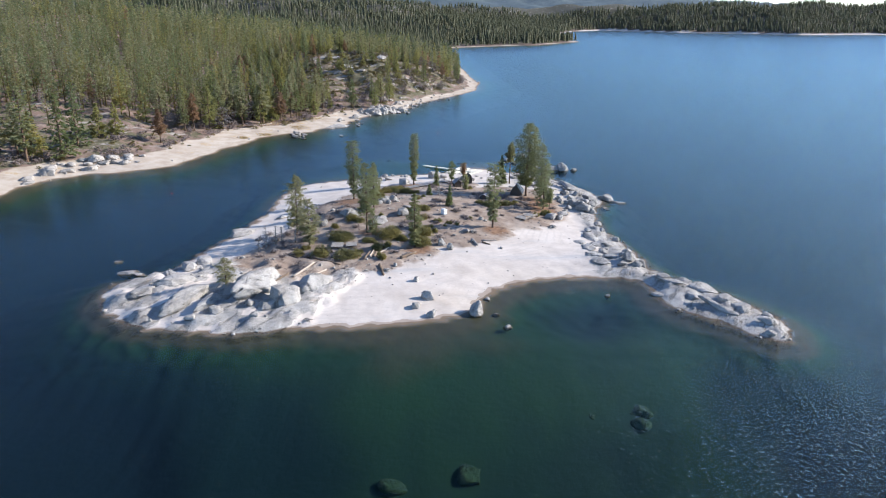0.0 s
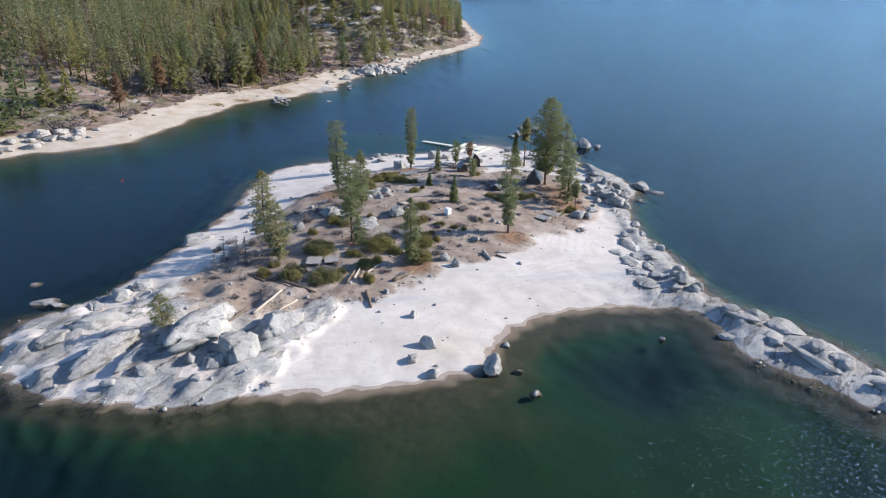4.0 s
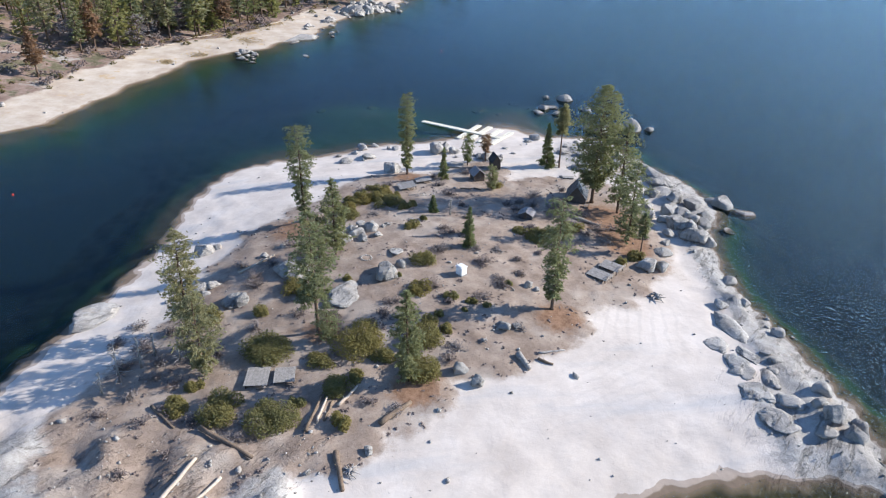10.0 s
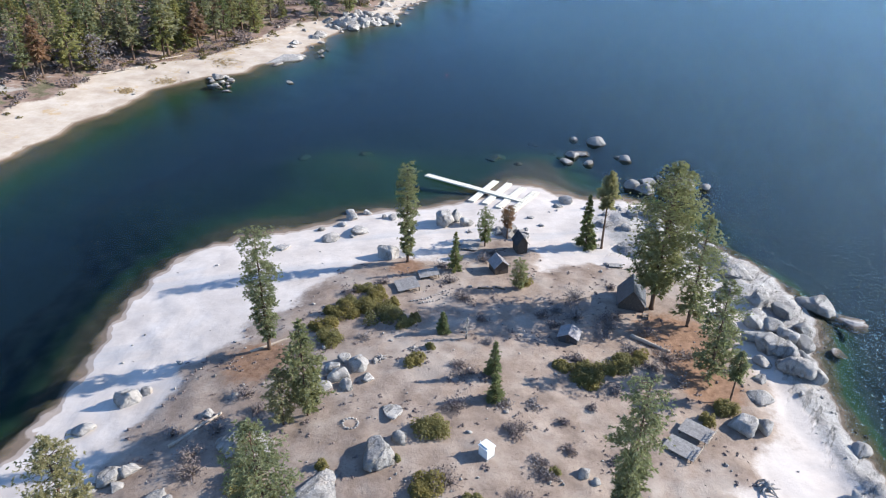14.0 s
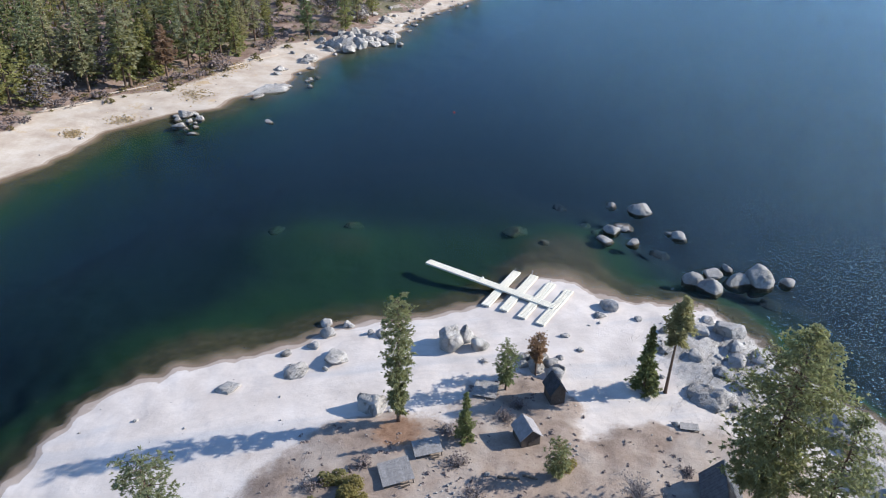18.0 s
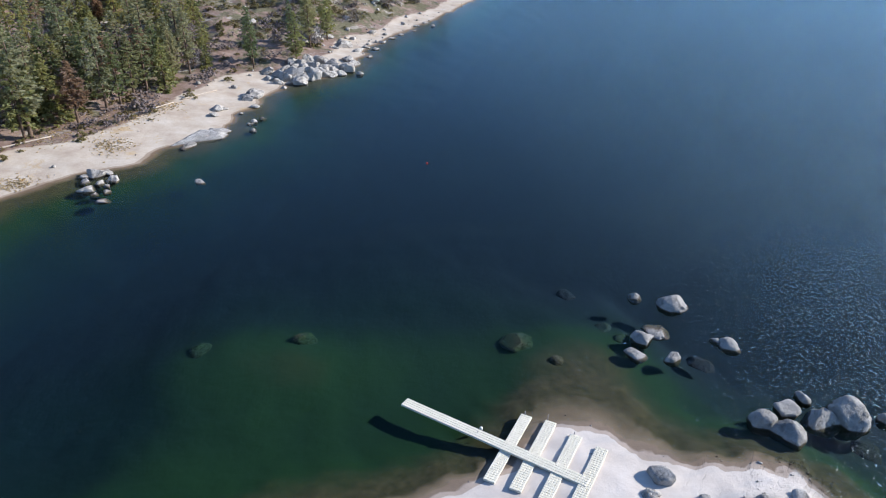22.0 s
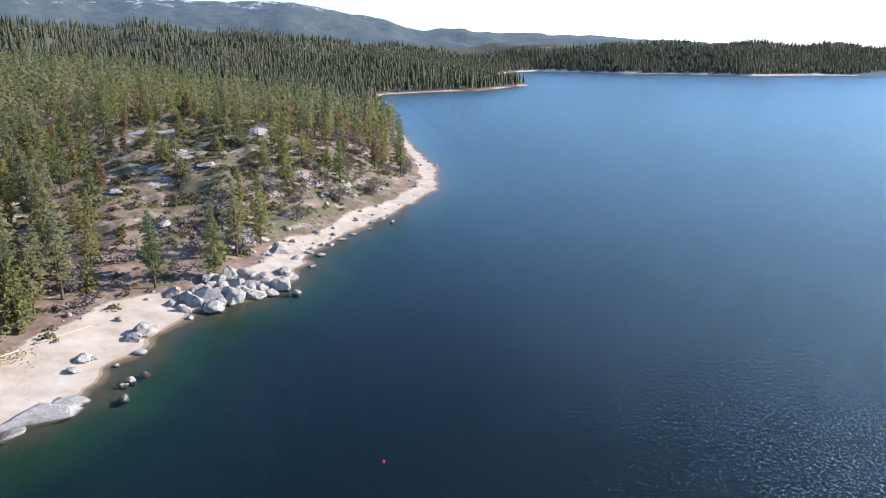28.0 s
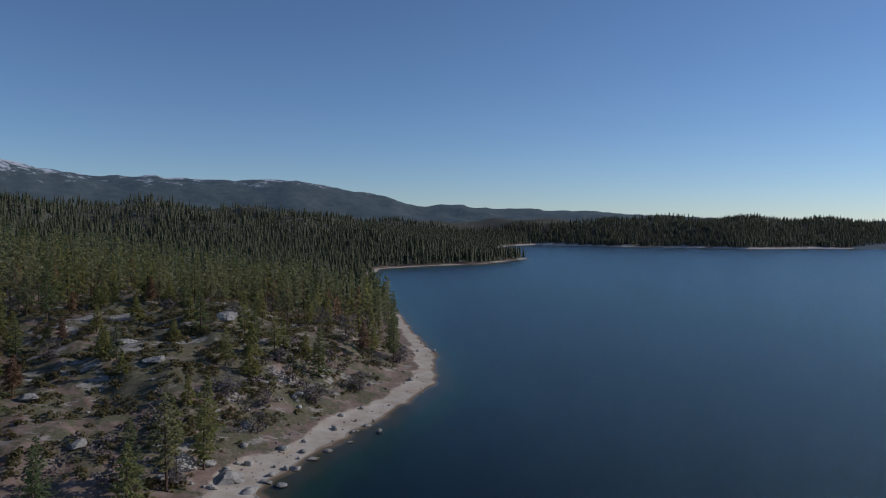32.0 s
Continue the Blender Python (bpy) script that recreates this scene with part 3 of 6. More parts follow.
def boulder_mesh(seed, sx, sy, sz, material, detail=3, cuts=12):
    bm = bmesh.new()
    bmesh.ops.create_icosphere(bm, subdivisions=detail, radius=1)
    rnd = random.Random(seed)
    planes = []
    for _ in range(cuts):
        n = Vector((rnd.gauss(0, 1), rnd.gauss(0, 1), rnd.gauss(0.25, 0.8))).normalized()
        planes.append((n, rnd.uniform(0.5, 0.86)))
    splits = [(Vector((rnd.gauss(0, 1), rnd.gauss(0, 1), rnd.gauss(0, 0.35))).normalized(), rnd.uniform(-0.4, 0.4)) for _ in range(2 if detail > 3 else 1)]
    shift = Vector((rnd.uniform(-50, 50), rnd.uniform(-50, 50), rnd.uniform(-50, 50)))
    for v in bm.verts:
        p = v.co.copy()
        for n, far in planes:
            over = p.dot(n) - far
            if over > 0:
                p -= n * over
        for n, off in splits:
            near = abs(p.dot(n) - off + 0.12 * noise.noise(p * 2 + shift)) / (0.05 if detail > 3 else 0.09)
            if near < 1:
                p *= 1 - 0.20 * (1 - near) * min(1, p.length * 1.4)
        p *= 1 + 0.10 * noise.noise(p * 1.2 + shift) + 0.08 * noise.noise(p * 2.7 + shift) + 0.05 * noise.noise(p * 6 + shift) + 0.02 * noise.noise(p * 14 + shift)
        v.co = Vector((p.x * sx, p.y * sy, p.z * sz))
    me = bpy.data.meshes.new("boulder")
    bm.to_mesh(me)
    bm.free()
    me.materials.append(material)
    me.polygons.foreach_set("use_smooth", [True] * len(me.polygons))
    return me


def boulder(x, y, wide, tall, seed, label, group, material=None, deep=0.34, turn=None, long=None, cuts=16):
    rnd = random.Random(seed)
    w = wide / 2 * 1.08
    me = boulder_mesh(seed, w * rnd.uniform(0.95, 1.05), (long / 2 if long else w * rnd.uniform(0.8, 1.15)), tall / 2 * 1.25, material or GRANITE, 4 if wide > 5.5 else 3, cuts)
    ob = new("boulder", me)
    z = max(ground_z(x, y), -0.4 - 0.12 * tall)
    ob.matrix_basis = pose(x, y, z + tall * (0.5 - deep) * 1.0, rnd.uniform(-10, 10), rnd.uniform(-10, 10), rnd.uniform(-25, 25) if turn is None else turn)
    return tagged(ob, label, "boulder", group)


# ---- ground and lake ----
def spread_out(stops):
    """Grid lines: from each stop to the next at the step given with it."""
    out = []
    for (a, s), (b, _) in zip(stops, stops[1:]):
        out.append(np.linspace(a, b, max(2, int(round((b - a) / s)) + 1))[:-1])
    return np.concatenate(out + [[stops[-1][0]]])


def build_ground():
    xs = spread_out([(-6800, 400), (-2400, 150), (-900, 40), (-420, 8), (-150, 2.6), (-106, 1.15), (106, 5), (180, 45), (2600, 400), (5000, 0)])
    ys = spread_out([(-690, 120), (-60, 8), (-10, 1.15), (232, 3.0), (560, 6), (900, 16), (1700, 45), (3600, 200), (6800, 0)])
    gx, gy = np.meshgrid(xs, ys)
    f = fields(gx.ravel(), gy.ravel())
    nx, ny = len(xs), len(ys)
    verts = np.stack([gx.ravel(), gy.ravel(), f["z"]], 1)
    i = (np.arange(ny - 1)[:, None] * nx + np.arange(nx - 1)[None]).ravel()
    faces = np.stack([i, i + 1, i + 1 + nx, i + nx], 1)
    me = mesh_of("ground", verts, faces.tolist(), GROUND)
    x, y = verts[:, 0], verts[:, 1]
    beach = np.interp(y, [-100, 200, 330, 440, 470, 560, 660, 900], [30, 30, 30, 26, 16, 14, 12, 10]) + 2.5 * wavy(x, y, 60, 61, 1)
    beach = np.where(y > 2300, 20 + 16 * wavy(x, y, 300, 63, 2), beach)
    forest = step01(f["m"] - beach, -6, 7)
    needles = sum(blob(x, y, cx, cy, r) for cx, cy, r in ((-35, 131, 8), (48, 142, 11), (27, 92, 6), (-22, 86, 5), (-8, 168, 5), (50, 126, 7), (-3, 70, 6)))
    needles = needles + 0.95 * forest * step01(beach + 14 - f["m"], 0, 10)
    clearing = np.maximum(blob(x, y, -75, 620, 130, 140), 0.7 * blob(x, y, -250, 262, 90, 85)) * forest
    ochre = sum(blob(x, y, cx, cy, rx, ry) for cx, cy, rx, ry in ((-64, 476, 10, 4.5),)) + 0.42 * sum(blob(x, y, cx, cy, rx, ry) for cx, cy, rx, ry in ((-114, 375, 14, 6), (-102, 387, 9, 5), (-124, 363, 10, 5), (-100, 352, 22, 9), (-150, 262, 18, 12), (-80, 402, 10, 8), (-135, 312, 16, 12)))
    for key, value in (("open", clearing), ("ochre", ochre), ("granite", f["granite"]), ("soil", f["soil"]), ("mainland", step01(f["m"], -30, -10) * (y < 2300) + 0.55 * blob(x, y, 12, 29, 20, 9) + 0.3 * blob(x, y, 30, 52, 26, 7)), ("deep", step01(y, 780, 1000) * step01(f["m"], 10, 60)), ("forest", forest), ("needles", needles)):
        me.attributes.new(key, "FLOAT", "POINT").data.foreach_set("value", np.ascontiguousarray(value, np.float32))
    return tagged(new("ground", me), "sandy island and lake shores with soil, granite and lake bed", "ground", kind="structure")


build_ground()
water_bm = bmesh.new()
bmesh.ops.create_grid(water_bm, x_segments=2, y_segments=2, size=6500)
lake = tagged(part("water", water_bm, WATER), "clear rippled blue-green mountain lake", "lake", kind="structure")
lake.visible_shadow = False


# ---- far ridges ----
def ridge(name, label, eye, far, deep, outline, material, seed, rough):
    """A long hill that follows an outline of bearings (degrees east of north) and crest heights."""
    bear = np.linspace(outline[0][0], outline[-1][0], 260)
    crest = np.interp(bear, [o[0] for o in outline], [o[1] for o in outline])
    rows, verts = 22, []
    for k in range(rows):
        t = k / (rows - 1)
        r = far - deep + (deep + 300) * t
        up = np.sin(min(1.0, t * (deep + 300) / deep) * math.pi / 2) ** 1.2 if t * (deep + 300) < deep else max(0.0, 1 - (t * (deep + 300) - deep) / 300)
        x, y = eye[0] + r * np.sin(np.radians(bear)), eye[1] + r * np.cos(np.radians(bear))
        z = crest * up + rough * up * (wavy(x, y, 420, seed, 3) * (0.25 + (1 - t)) * 2 + 0.4 * wavy(x, y, 60, seed + 1, 2)) - 4 * (k == 0)
        verts.append(np.stack([x, y, np.minimum(z, crest + rough)], 1))
    n = len(bear)
    i = (np.arange(rows - 1)[:, None] * n + np.arange(n - 1)[None]).ravel()
    me = mesh_of(name, np.concatenate(verts), np.stack([i, i + n, i + n + 1, i + 1], 1).tolist(), material)
    return tagged(new(name, me), label, "mountain", kind="structure")


def make_ridge_material():
    n = Nodes("wooded_mountain")
    c = n.ramp(n.noise(60, 6, 0.75), (0.35, (0.030, 0.042, 0.036)), (0.6, (0.062, 0.075, 0.062)), (0.75, (0.12, 0.115, 0.10)))
    snow = n.span(n.math("ADD", n.height(), n.math("MULTIPLY", n.noise(90, 6, 0.75), 620)), 650, 720)
    c = n.mix(n.math("MULTIPLY", snow, 0.6), c, (0.72, 0.74, 0.78))
    # faint blue glow painted on in place of the air's haze
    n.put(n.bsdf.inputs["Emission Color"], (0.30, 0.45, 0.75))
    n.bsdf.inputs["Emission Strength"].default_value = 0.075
    return n.done(c, 0.95)


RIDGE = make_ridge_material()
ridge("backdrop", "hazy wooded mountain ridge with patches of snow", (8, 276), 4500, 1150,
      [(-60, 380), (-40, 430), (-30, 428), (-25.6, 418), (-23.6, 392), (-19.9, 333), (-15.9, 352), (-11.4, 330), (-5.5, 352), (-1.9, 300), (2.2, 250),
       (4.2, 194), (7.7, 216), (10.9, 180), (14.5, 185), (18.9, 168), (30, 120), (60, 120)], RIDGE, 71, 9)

# ---- island trees ----
ISLAND_TREES = (
    # x, y, height, spread, bare share, seed, look, style
    (45.5, 152, 34, 6.9, 0.16, 1, "big", "pine"), (50.6, 129.6, 21.5, 3.9, 0.08, 2, "green", "pine"), (-8, 171, 25.5, 2.3, 0.10, 3, "green", "column"),
    (-33.5, 135, 26.5, 2.9, 0.12, 4, "green", "column"), (-22.8, 114.9, 19.5, 2.6, 0.10, 5, "green", "pine"), (-22.9, 86, 27, 4.0, 0.28, 6, "green", "pine"),
    (-50.3, 89.8, 22.9, 3.6, 0.15, 7, "grey", "pine"), (-43.1, 75.2, 17.3, 3.8, 0.08, 8, "grey", "pine"), (-4.3, 71.7, 20, 2.6, 0.06, 9, "green", "pine"),
    (25.7, 94.8, 26, 3.1, 0.10, 10, "green", "column"), (9.1, 124.8, 8, 1.5, 0.03, 11, "dark", "spire"), (8.9, 118.5, 5.6, 1.4, 0.03, 12, "dark", "spire"),
    (36.6, 180.9, 14.5, 2.2, 0.03, 13, "dark", "spire"), (40.5, 180.2, 21, 1.7, 0.55, 14, "grey", "pine"), (11, 179.8, 10.5, 2.0, 0.15, 15, "dark", "column"),
    (3.3, 166.1, 10.3, 1.5, 0.04, 16, "dark", "spire"), (17.2, 158.1, 7.5, 1.9, 0.05, 17, "green", "column"), (17.1, 185, 9.5, 1.7, 0.38, 18, "rust", "column"),
    (52.2, 122.9, 11.4, 1.4, 0.45, 19, "green", "pine"), (-61.3, 32, 8.5, 2.6, 0.12, 20, "grey", "pine"), (0.1, 138.7, 5.0, 1.3, 0.03, 21, "dark", "spire"),
    (-26.5, 113, 12, 2.3, 0.08, 22, "grey", "pine"), (51.5, 146, 26, 4.2, 0.12, 23, "green", "pine"), (-20.5, 83, 9, 2.2, 0.1, 24, "green", "pine"),
)
LOOKS = {"big": (NEEDLE, "tall old yellow pine with a broad dense crown beside the cabin"),
         "green": (NEEDLE, "tall green pine standing on the island's brown soil"),
         "grey": (NEEDLE_GREY, "thin grey-green pine with sparse drooping boughs on the island"),
         "dark": (NEEDLE_DARK, "small dark green conical young fir on open soil"),
         "rust": (NEEDLE_RUST, "dying pine with rust-brown needles and a bare trunk")}
for x, y, h, spread, bare, seed, kind, style in ISLAND_TREES:
    mat, text = LOOKS[kind]
    big = h > 12
    t = conifer("fir_tree" if style == "spire" else "pine_tree", text, h, spread * (1.0 if style == "spire" else 1.22), bare, seed, mat,
                int(40 + h * (5.0 if kind == "big" else 2.6)), (34 if kind == "big" else 26) if big else 18, (0.72 if kind == "big" else 0.66) if big else 0.5, style, blades=7)
    t.location = (x, y, ground_z(x, y) - 0.15)


# ---- bushes ----
def bush(x, y, wide, tall, seed, dead=False):
    """A mound of several lobes, covered with small leaves, or the bare twigs of one."""
    rnd = np.random.RandomState(seed)
    lobes = int(5 + wide * 1.5)
    la, lr = rnd.uniform(0, math.tau, lobes), wide / 2 * rnd.uniform(0.05, 0.9, lobes) ** 0.8
    slim = rnd.uniform(0.6, 1.0)
    tilt = rnd.uniform(0, math.pi)
    ex, ey = lr * np.cos(la), lr * np.sin(la) * slim
    centre = np.stack([ex * math.cos(tilt) - ey * math.sin(tilt), ex * math.sin(tilt) + ey * math.cos(tilt)], 1)
    radius = np.clip(wide / 2 - lr * 0.8, wide * 0.09, wide * 0.24) * rnd.uniform(0.7, 1.15, lobes)
    n = int(180 + 58 * wide * wide) if not dead else int(80 + 26 * wide)
    which = rnd.choice(lobes, n, p=radius ** 2 / (radius ** 2).sum())
    a, up = rnd.uniform(0, math.tau, n), rnd.uniform(0.02, 1, n)
    flat = np.sqrt(1 - up ** 2)
    normal = np.stack([flat * np.cos(a), flat * np.sin(a), up], 1)
    rough = rnd.uniform(0.72, 1.1, n) if not dead else rnd.uniform(0.5, 1.1, n)
    c = np.stack([centre[which, 0] + radius[which] * rough * normal[:, 0], centre[which, 1] + radius[which] * rough * normal[:, 1],
                  1.3 * tall * (0.35 + 0.65 * (radius * rnd.uniform(0.6, 1.0, lobes) / radius.max())[which]) * rough * up + 0.05], 1)
    top = tagged(new("dry_shrub" if dead else "manzanita_bush"), "leafless grey-brown dry shrub on bare soil" if dead else "dense rounded olive-green manzanita bush on brown soil", "bush")
    sv, sf = [], []
    for k in range(0, n, 2 if dead else 20):
        t = tube([(0.15 * c[k][0], 0.15 * c[k][1], -0.1), (0.6 * c[k][0], 0.6 * c[k][1], 0.6 * c[k][2]), c[k]], [0.05, 0.035, 0.012], 3)
        sf += [tuple(i + len(sv) for i in f) for f in t[1]]
        sv += t[0]
    tagged(part("stemwork", mesh_of("stemwork", sv, sf, TWIGS), TWIGS, top), kind="stuff")
    if not dead:
        v, f = clumps(c, rnd.uniform(0.2, 0.38, n), rnd, 0.12, 2.2 * normal, 0.1)
        part("leaves", mesh_of("leaves", v, f.tolist(), SHRUB, False), SHRUB, top)
    else:
        v, f = clumps(c, rnd.uniform(0.12, 0.34, n), rnd, 0.3)
        tagged(part("twigwork", mesh_of("twigwork", v, f.tolist(), DRY_BRUSH if seed % 3 else TWIGS, False), DRY_BRUSH if seed % 3 else TWIGS, top), kind="stuff")
    top.location = (x, y, ground_z(x, y) - 0.05)
    return top


BUSHES = ((-32.7, 80.5, 11.0, 2.6), (-14.5, 82.5, 11.5, 2.8), (-1.3, 83, 9.3, 2.4), (-2.2, 111, 6.7, 1.7), (-2.6, 99.5, 6.3, 1.8), (-37.2, 64.5, 8.6, 2.3),
          (-27.7, 61.8, 9.2, 2.4), (-45.4, 65.5, 5.6, 1.6), (-15.4, 60.8, 4.4, 1.9), (-17.4, 69.6, 6.3, 1.9), (-30.5, 101, 6.5, 1.9), (-19.4, 150, 5.6, 1.6), (-14.2, 153.4, 6.2, 1.7), (-10.4, 149.6, 4.6, 1.4), (-22.8, 146.6, 4.4, 1.4), (-17.2, 156.6, 4.2, 1.3),
          (-22, 136.5, 6, 1.7), (27.5, 127.5, 7.4, 1.5), (-46.4, 92.2, 5, 1.5), (-21.3, 76.8, 6, 1.3), (-2.6, 74.5, 9, 2.4), (49.8, 119.6, 5.2, 1.8),
          (-12, 144, 8, 1.8), (-8, 141, 4.5, 1.6), (19.5, 160, 2.6, 1.6), (-20, 146, 6, 1.7), (-2.5, 133, 2.2, 1.0), (1.5, 91, 2.6, 1.0), (8, 95.6, 1.8, 0.8), (17, 103, 2.0, 0.9), (-1, 88, 4.5, 1.6), (2.8, 86, 3.4, 1.2), (-7.5, 104.8, 1.6, 0.7), (-9, 78, 5.5, 1.8), (-14.5, 72.5, 4, 1.5), (31, 129, 4, 1.5), (-25, 141, 4, 1.5), (46, 117, 3.4, 1.3), (-24, 66, 3.6, 1.4), (7, 92.5, 1.4, 0.7), (-5, 128, 4.5, 1.3), (4, 96.5, 3.6, 1.2), (25.8, 125.3, 6, 1.4), (34, 131.5, 6.4, 1.5), (22.5, 129, 4, 1.2), (38.5, 134, 4.4, 1.3), (-46.8, 94.3, 3.6, 1.6),
          (-23.2, 141.3, 5, 2.0), (-15.8, 148.5, 7, 1.8), (-5.3, 143.5, 3.0, 1.3), (8.6, 95.6, 2.6, 1.0), (11.5, 94.2, 2.2, 0.9), (-27, 98, 4.6, 1.6), (-36, 93, 4.2, 1.5), (-44, 71, 4, 1.5), (-19, 103.5, 2.4, 1.0))
for k, row in enumerate(BUSHES):
    bush(*row, 300 + k)
DEAD = ((0.2, 100.5, 5.7, 1.5), (12.3, 111.5, 5.5, 1.4), (14.8, 104.2, 4.7, 1.3), (-39.5, 104.6, 7.3, 2.0), (4.1, 125.4, 5.9, 1.3), (2.7, 116.8, 5, 1.2),
        (43.1, 134, 8.6, 1.7), (4.6, 152.6, 6, 1.6), (18.2, 87.8, 3.2, 1), (10.2, 96.6, 6.7, 1.0), (-57.3, 82.9, 6.9, 2.0), (29.2, 154.8, 9, 1.4), (-42.1, 80.7, 4.4, 1.6),
        (-48, 72, 5, 1.6), (-53, 78, 5, 1.8), (2, 160, 5, 1.8), (23, 143, 5, 1.4), (16, 118, 4, 1.0), (15.4, 104.5, 3.2, 0.9), (3.5, 95, 3.6, 1.0), (28.1, 146.4, 6, 1.8), (36, 147.5, 5, 1.6), (2.8, 127.5, 4.4, 1.0), (-15, 137, 4, 1.2), (42, 142, 5, 1.6), (-40.5, 107.7, 6, 2.2), (-45, 113, 4.6, 1.8), (-57.6, 83.2, 6, 2.4), (-64, 85.5, 5, 1.6), (-62, 92, 4.6, 1.5), (-34.7, 121.5, 5, 1.5), (-8.6, 95, 4.6, 1.3), (5, 80.5, 5, 1.3), (-46.5, 64.6, 4.4, 1.4), (-41.5, 62, 4.6, 1.4), (-6, 64, 4, 1.1), (-12, 87.5, 4.4, 1.4), (-54, 88, 5, 2.0), (-52, 74, 5.4, 2.2), (-60, 78, 4.6, 1.7), (21, 146.5, 4, 1.2), (32, 140, 4, 1.3), (8, 144, 3, 1.0), (20, 108, 3.2, 0.8), (34, 143, 6, 1.6), (10, 172, 5, 1.5))
DEAD_MORE = ((1.7, 115.7, 4.5, 1.2), (11.7, 110.8, 4.2, 1.4), (9.9, 117.4, 5.0, 1.0), (20, 113.7, 2.6, 0.8), (15.9, 102, 4, 1.0), (8.4, 135.2, 3.4, 0.9), (33.6, 144.7, 5.4, 1.6), (25, 131, 5, 1.2), (37, 136, 6, 1.4),
             (40, 131, 5, 1.4), (31, 123, 4.4, 1.1), (-50, 95, 4.4, 1.6), (-48, 87, 4.6, 1.8), (-46, 79, 4, 1.4), (-55, 69, 4.8, 1.7), (-58, 64, 4, 1.3), (-50, 61, 4, 1.2), (-36, 88, 5, 1.5), (-28, 92, 4.6, 1.4), (-20, 91, 4, 1.2),
             (-38, 113, 4.6, 1.6), (-32, 117, 4, 1.3), (-28, 127, 4.4, 1.3), (-27, 133, 4, 1.2), (-20, 156, 4.6, 1.2), (-13, 160, 4, 1.2), (0, 168.5, 4, 1.3), (13, 175, 4, 1.3), (-10, 91, 4.6, 1.5), (-6, 88.5, 4, 1.3), (3, 77.5, 4.4, 1.2),
             (-11, 66, 3.6, 1.0), (-33, 57, 4, 1.1), (-43, 54, 3.6, 1.0), (-49, 49, 3.4, 0.9), (24, 149, 4.6, 1.4), (38, 160, 3.4, 1.0), (48, 135, 4.4, 1.3), (44, 127, 4, 1.2), (55, 131, 3.6, 1.2), (26, 118, 2.6, 0.7), (31, 112, 2.2, 0.6), (27, 106, 2.8, 0.8))
for k, row in enumerate(DEAD_MORE):
    bush(*row, 460 + k, True)
for k, row in enumerate(DEAD):
    bush(*row, 400 + k, True)

# ---- boulders ----
SOUTH_ROCKS = ((15.8, 21, 5.6, 5.4), (1.4, 29.6, 4.6, 4.2), (-2.4, 24, 3.4, 2.6), (2.2, 18.6, 3.2, 2.4), (-2.8, 43.4, 2.5, 2.2), (19.9, 31.9, 2.3, 1.2),
               (24.3, 12.0, 3.0, 1.6), (21.5, 21, 2.4, 1.4), (58, 35.3, 1.9, 1.5), (-42.4, 23.4, 12.5, 8.4), (-46.4, 20, 6.2, 3.6), (-77.4, 59, 7.6, 3.8),
               (-84.2, 46.6, 6.4, 2.6), (-80, 51.8, 5.6, 2.6), (-48.3, 13.6, 3.4, 1.2), (-51, 20, 4, 2), (-60, 16, 4.5, 1.8), (-66, 12, 3.4, 1.6),
               (-96, 52, 4.6, 1.6), (-98.5, 55, 2.4, 1.0), (-100.4, 53.2, 7.5, 2.6), (-108.8, 64.5, 3.4, 1.4))
MID_ROCKS = ((-10.2, 104.8, 6.6, 4.0), (-7.2, 108.6, 3.4, 2.0),
             (-43.4, 98.6, 5.5, 3.0), (-33, 109, 7.2, 3.8), (5.4, 74.6, 3.6, 4.0), (8.5, 71.6, 3.0, 3.6),
             (-10.3, 55, 2.1, 1.5), (-41.2, 97.4, 3.5, 3.2), (15, 87.6, 3.4, 1.6), (17.5, 88.2, 2.6, 1.3),
             (21.7, 103, 2.6, 1.8), (23, 101.5, 1.8, 1.2), (-55, 99, 3, 1.6))
PALE_ROCKS = ((-18.6, 124.4, 4.2, 3.6), (-15.4, 127.2, 4.6, 3.8), (-21.0, 121.6, 3.4, 2.6), (-20.4, 126.4, 3.6, 3.0), (-17.0, 121.8, 3.0, 2.0), (-13.4, 123.6, 2.6, 1.4), (-22.6, 124.2, 2.6, 2.2), (-18.0, 129.2, 3.2, 2.4), (-12.6, 128.6, 1.8, 1.0),
              (-56.9, 123.6, 5.8, 4.6), (-54.6, 125.6, 2.6, 1.6), (-62.3, 117, 4.6, 2.0), (-52.9, 104.7, 4.8, 2.6), (-49.6, 105.6, 3.6, 2.0), (-55.2, 102.8, 3.0, 1.6), (-50.6, 102.6, 2.4, 1.2), (-59, 101.4, 1.8, 0.8), (-36.6, 121.2, 2.0, 1.2), (-40.4, 117, 2.4, 1.4))
EAST_ROCKS = ((85, 157.4, 10.5, 5.2), (89.4, 150.8, 8, 1.8), (70.3, 155.8, 6.4, 4.8), (75, 152, 5.4, 3.8), (69, 132.8, 7, 5.4), (66.2, 139.4, 6.4, 5.0),
              (65.2, 159.6, 5.2, 3.4), (51.9, 115.6, 5.4, 3.8), (55.8, 116.2, 4.2, 3.2), (68.5, 167.8, 7, 2.8), (64.9, 100.9, 4.2, 2.2), (70.7, 101.8, 3, 2.5),
              (70.7, 112, 4.2, 2.2), (73.6, 91.2, 3.2, 2.5), (65.5, 73.4, 2.8, 2.2), (68.1, 80.4, 3.4, 2.1), (73, 70.8, 4.6, 3.8), (71.5, 63.5, 5.6, 4.2))
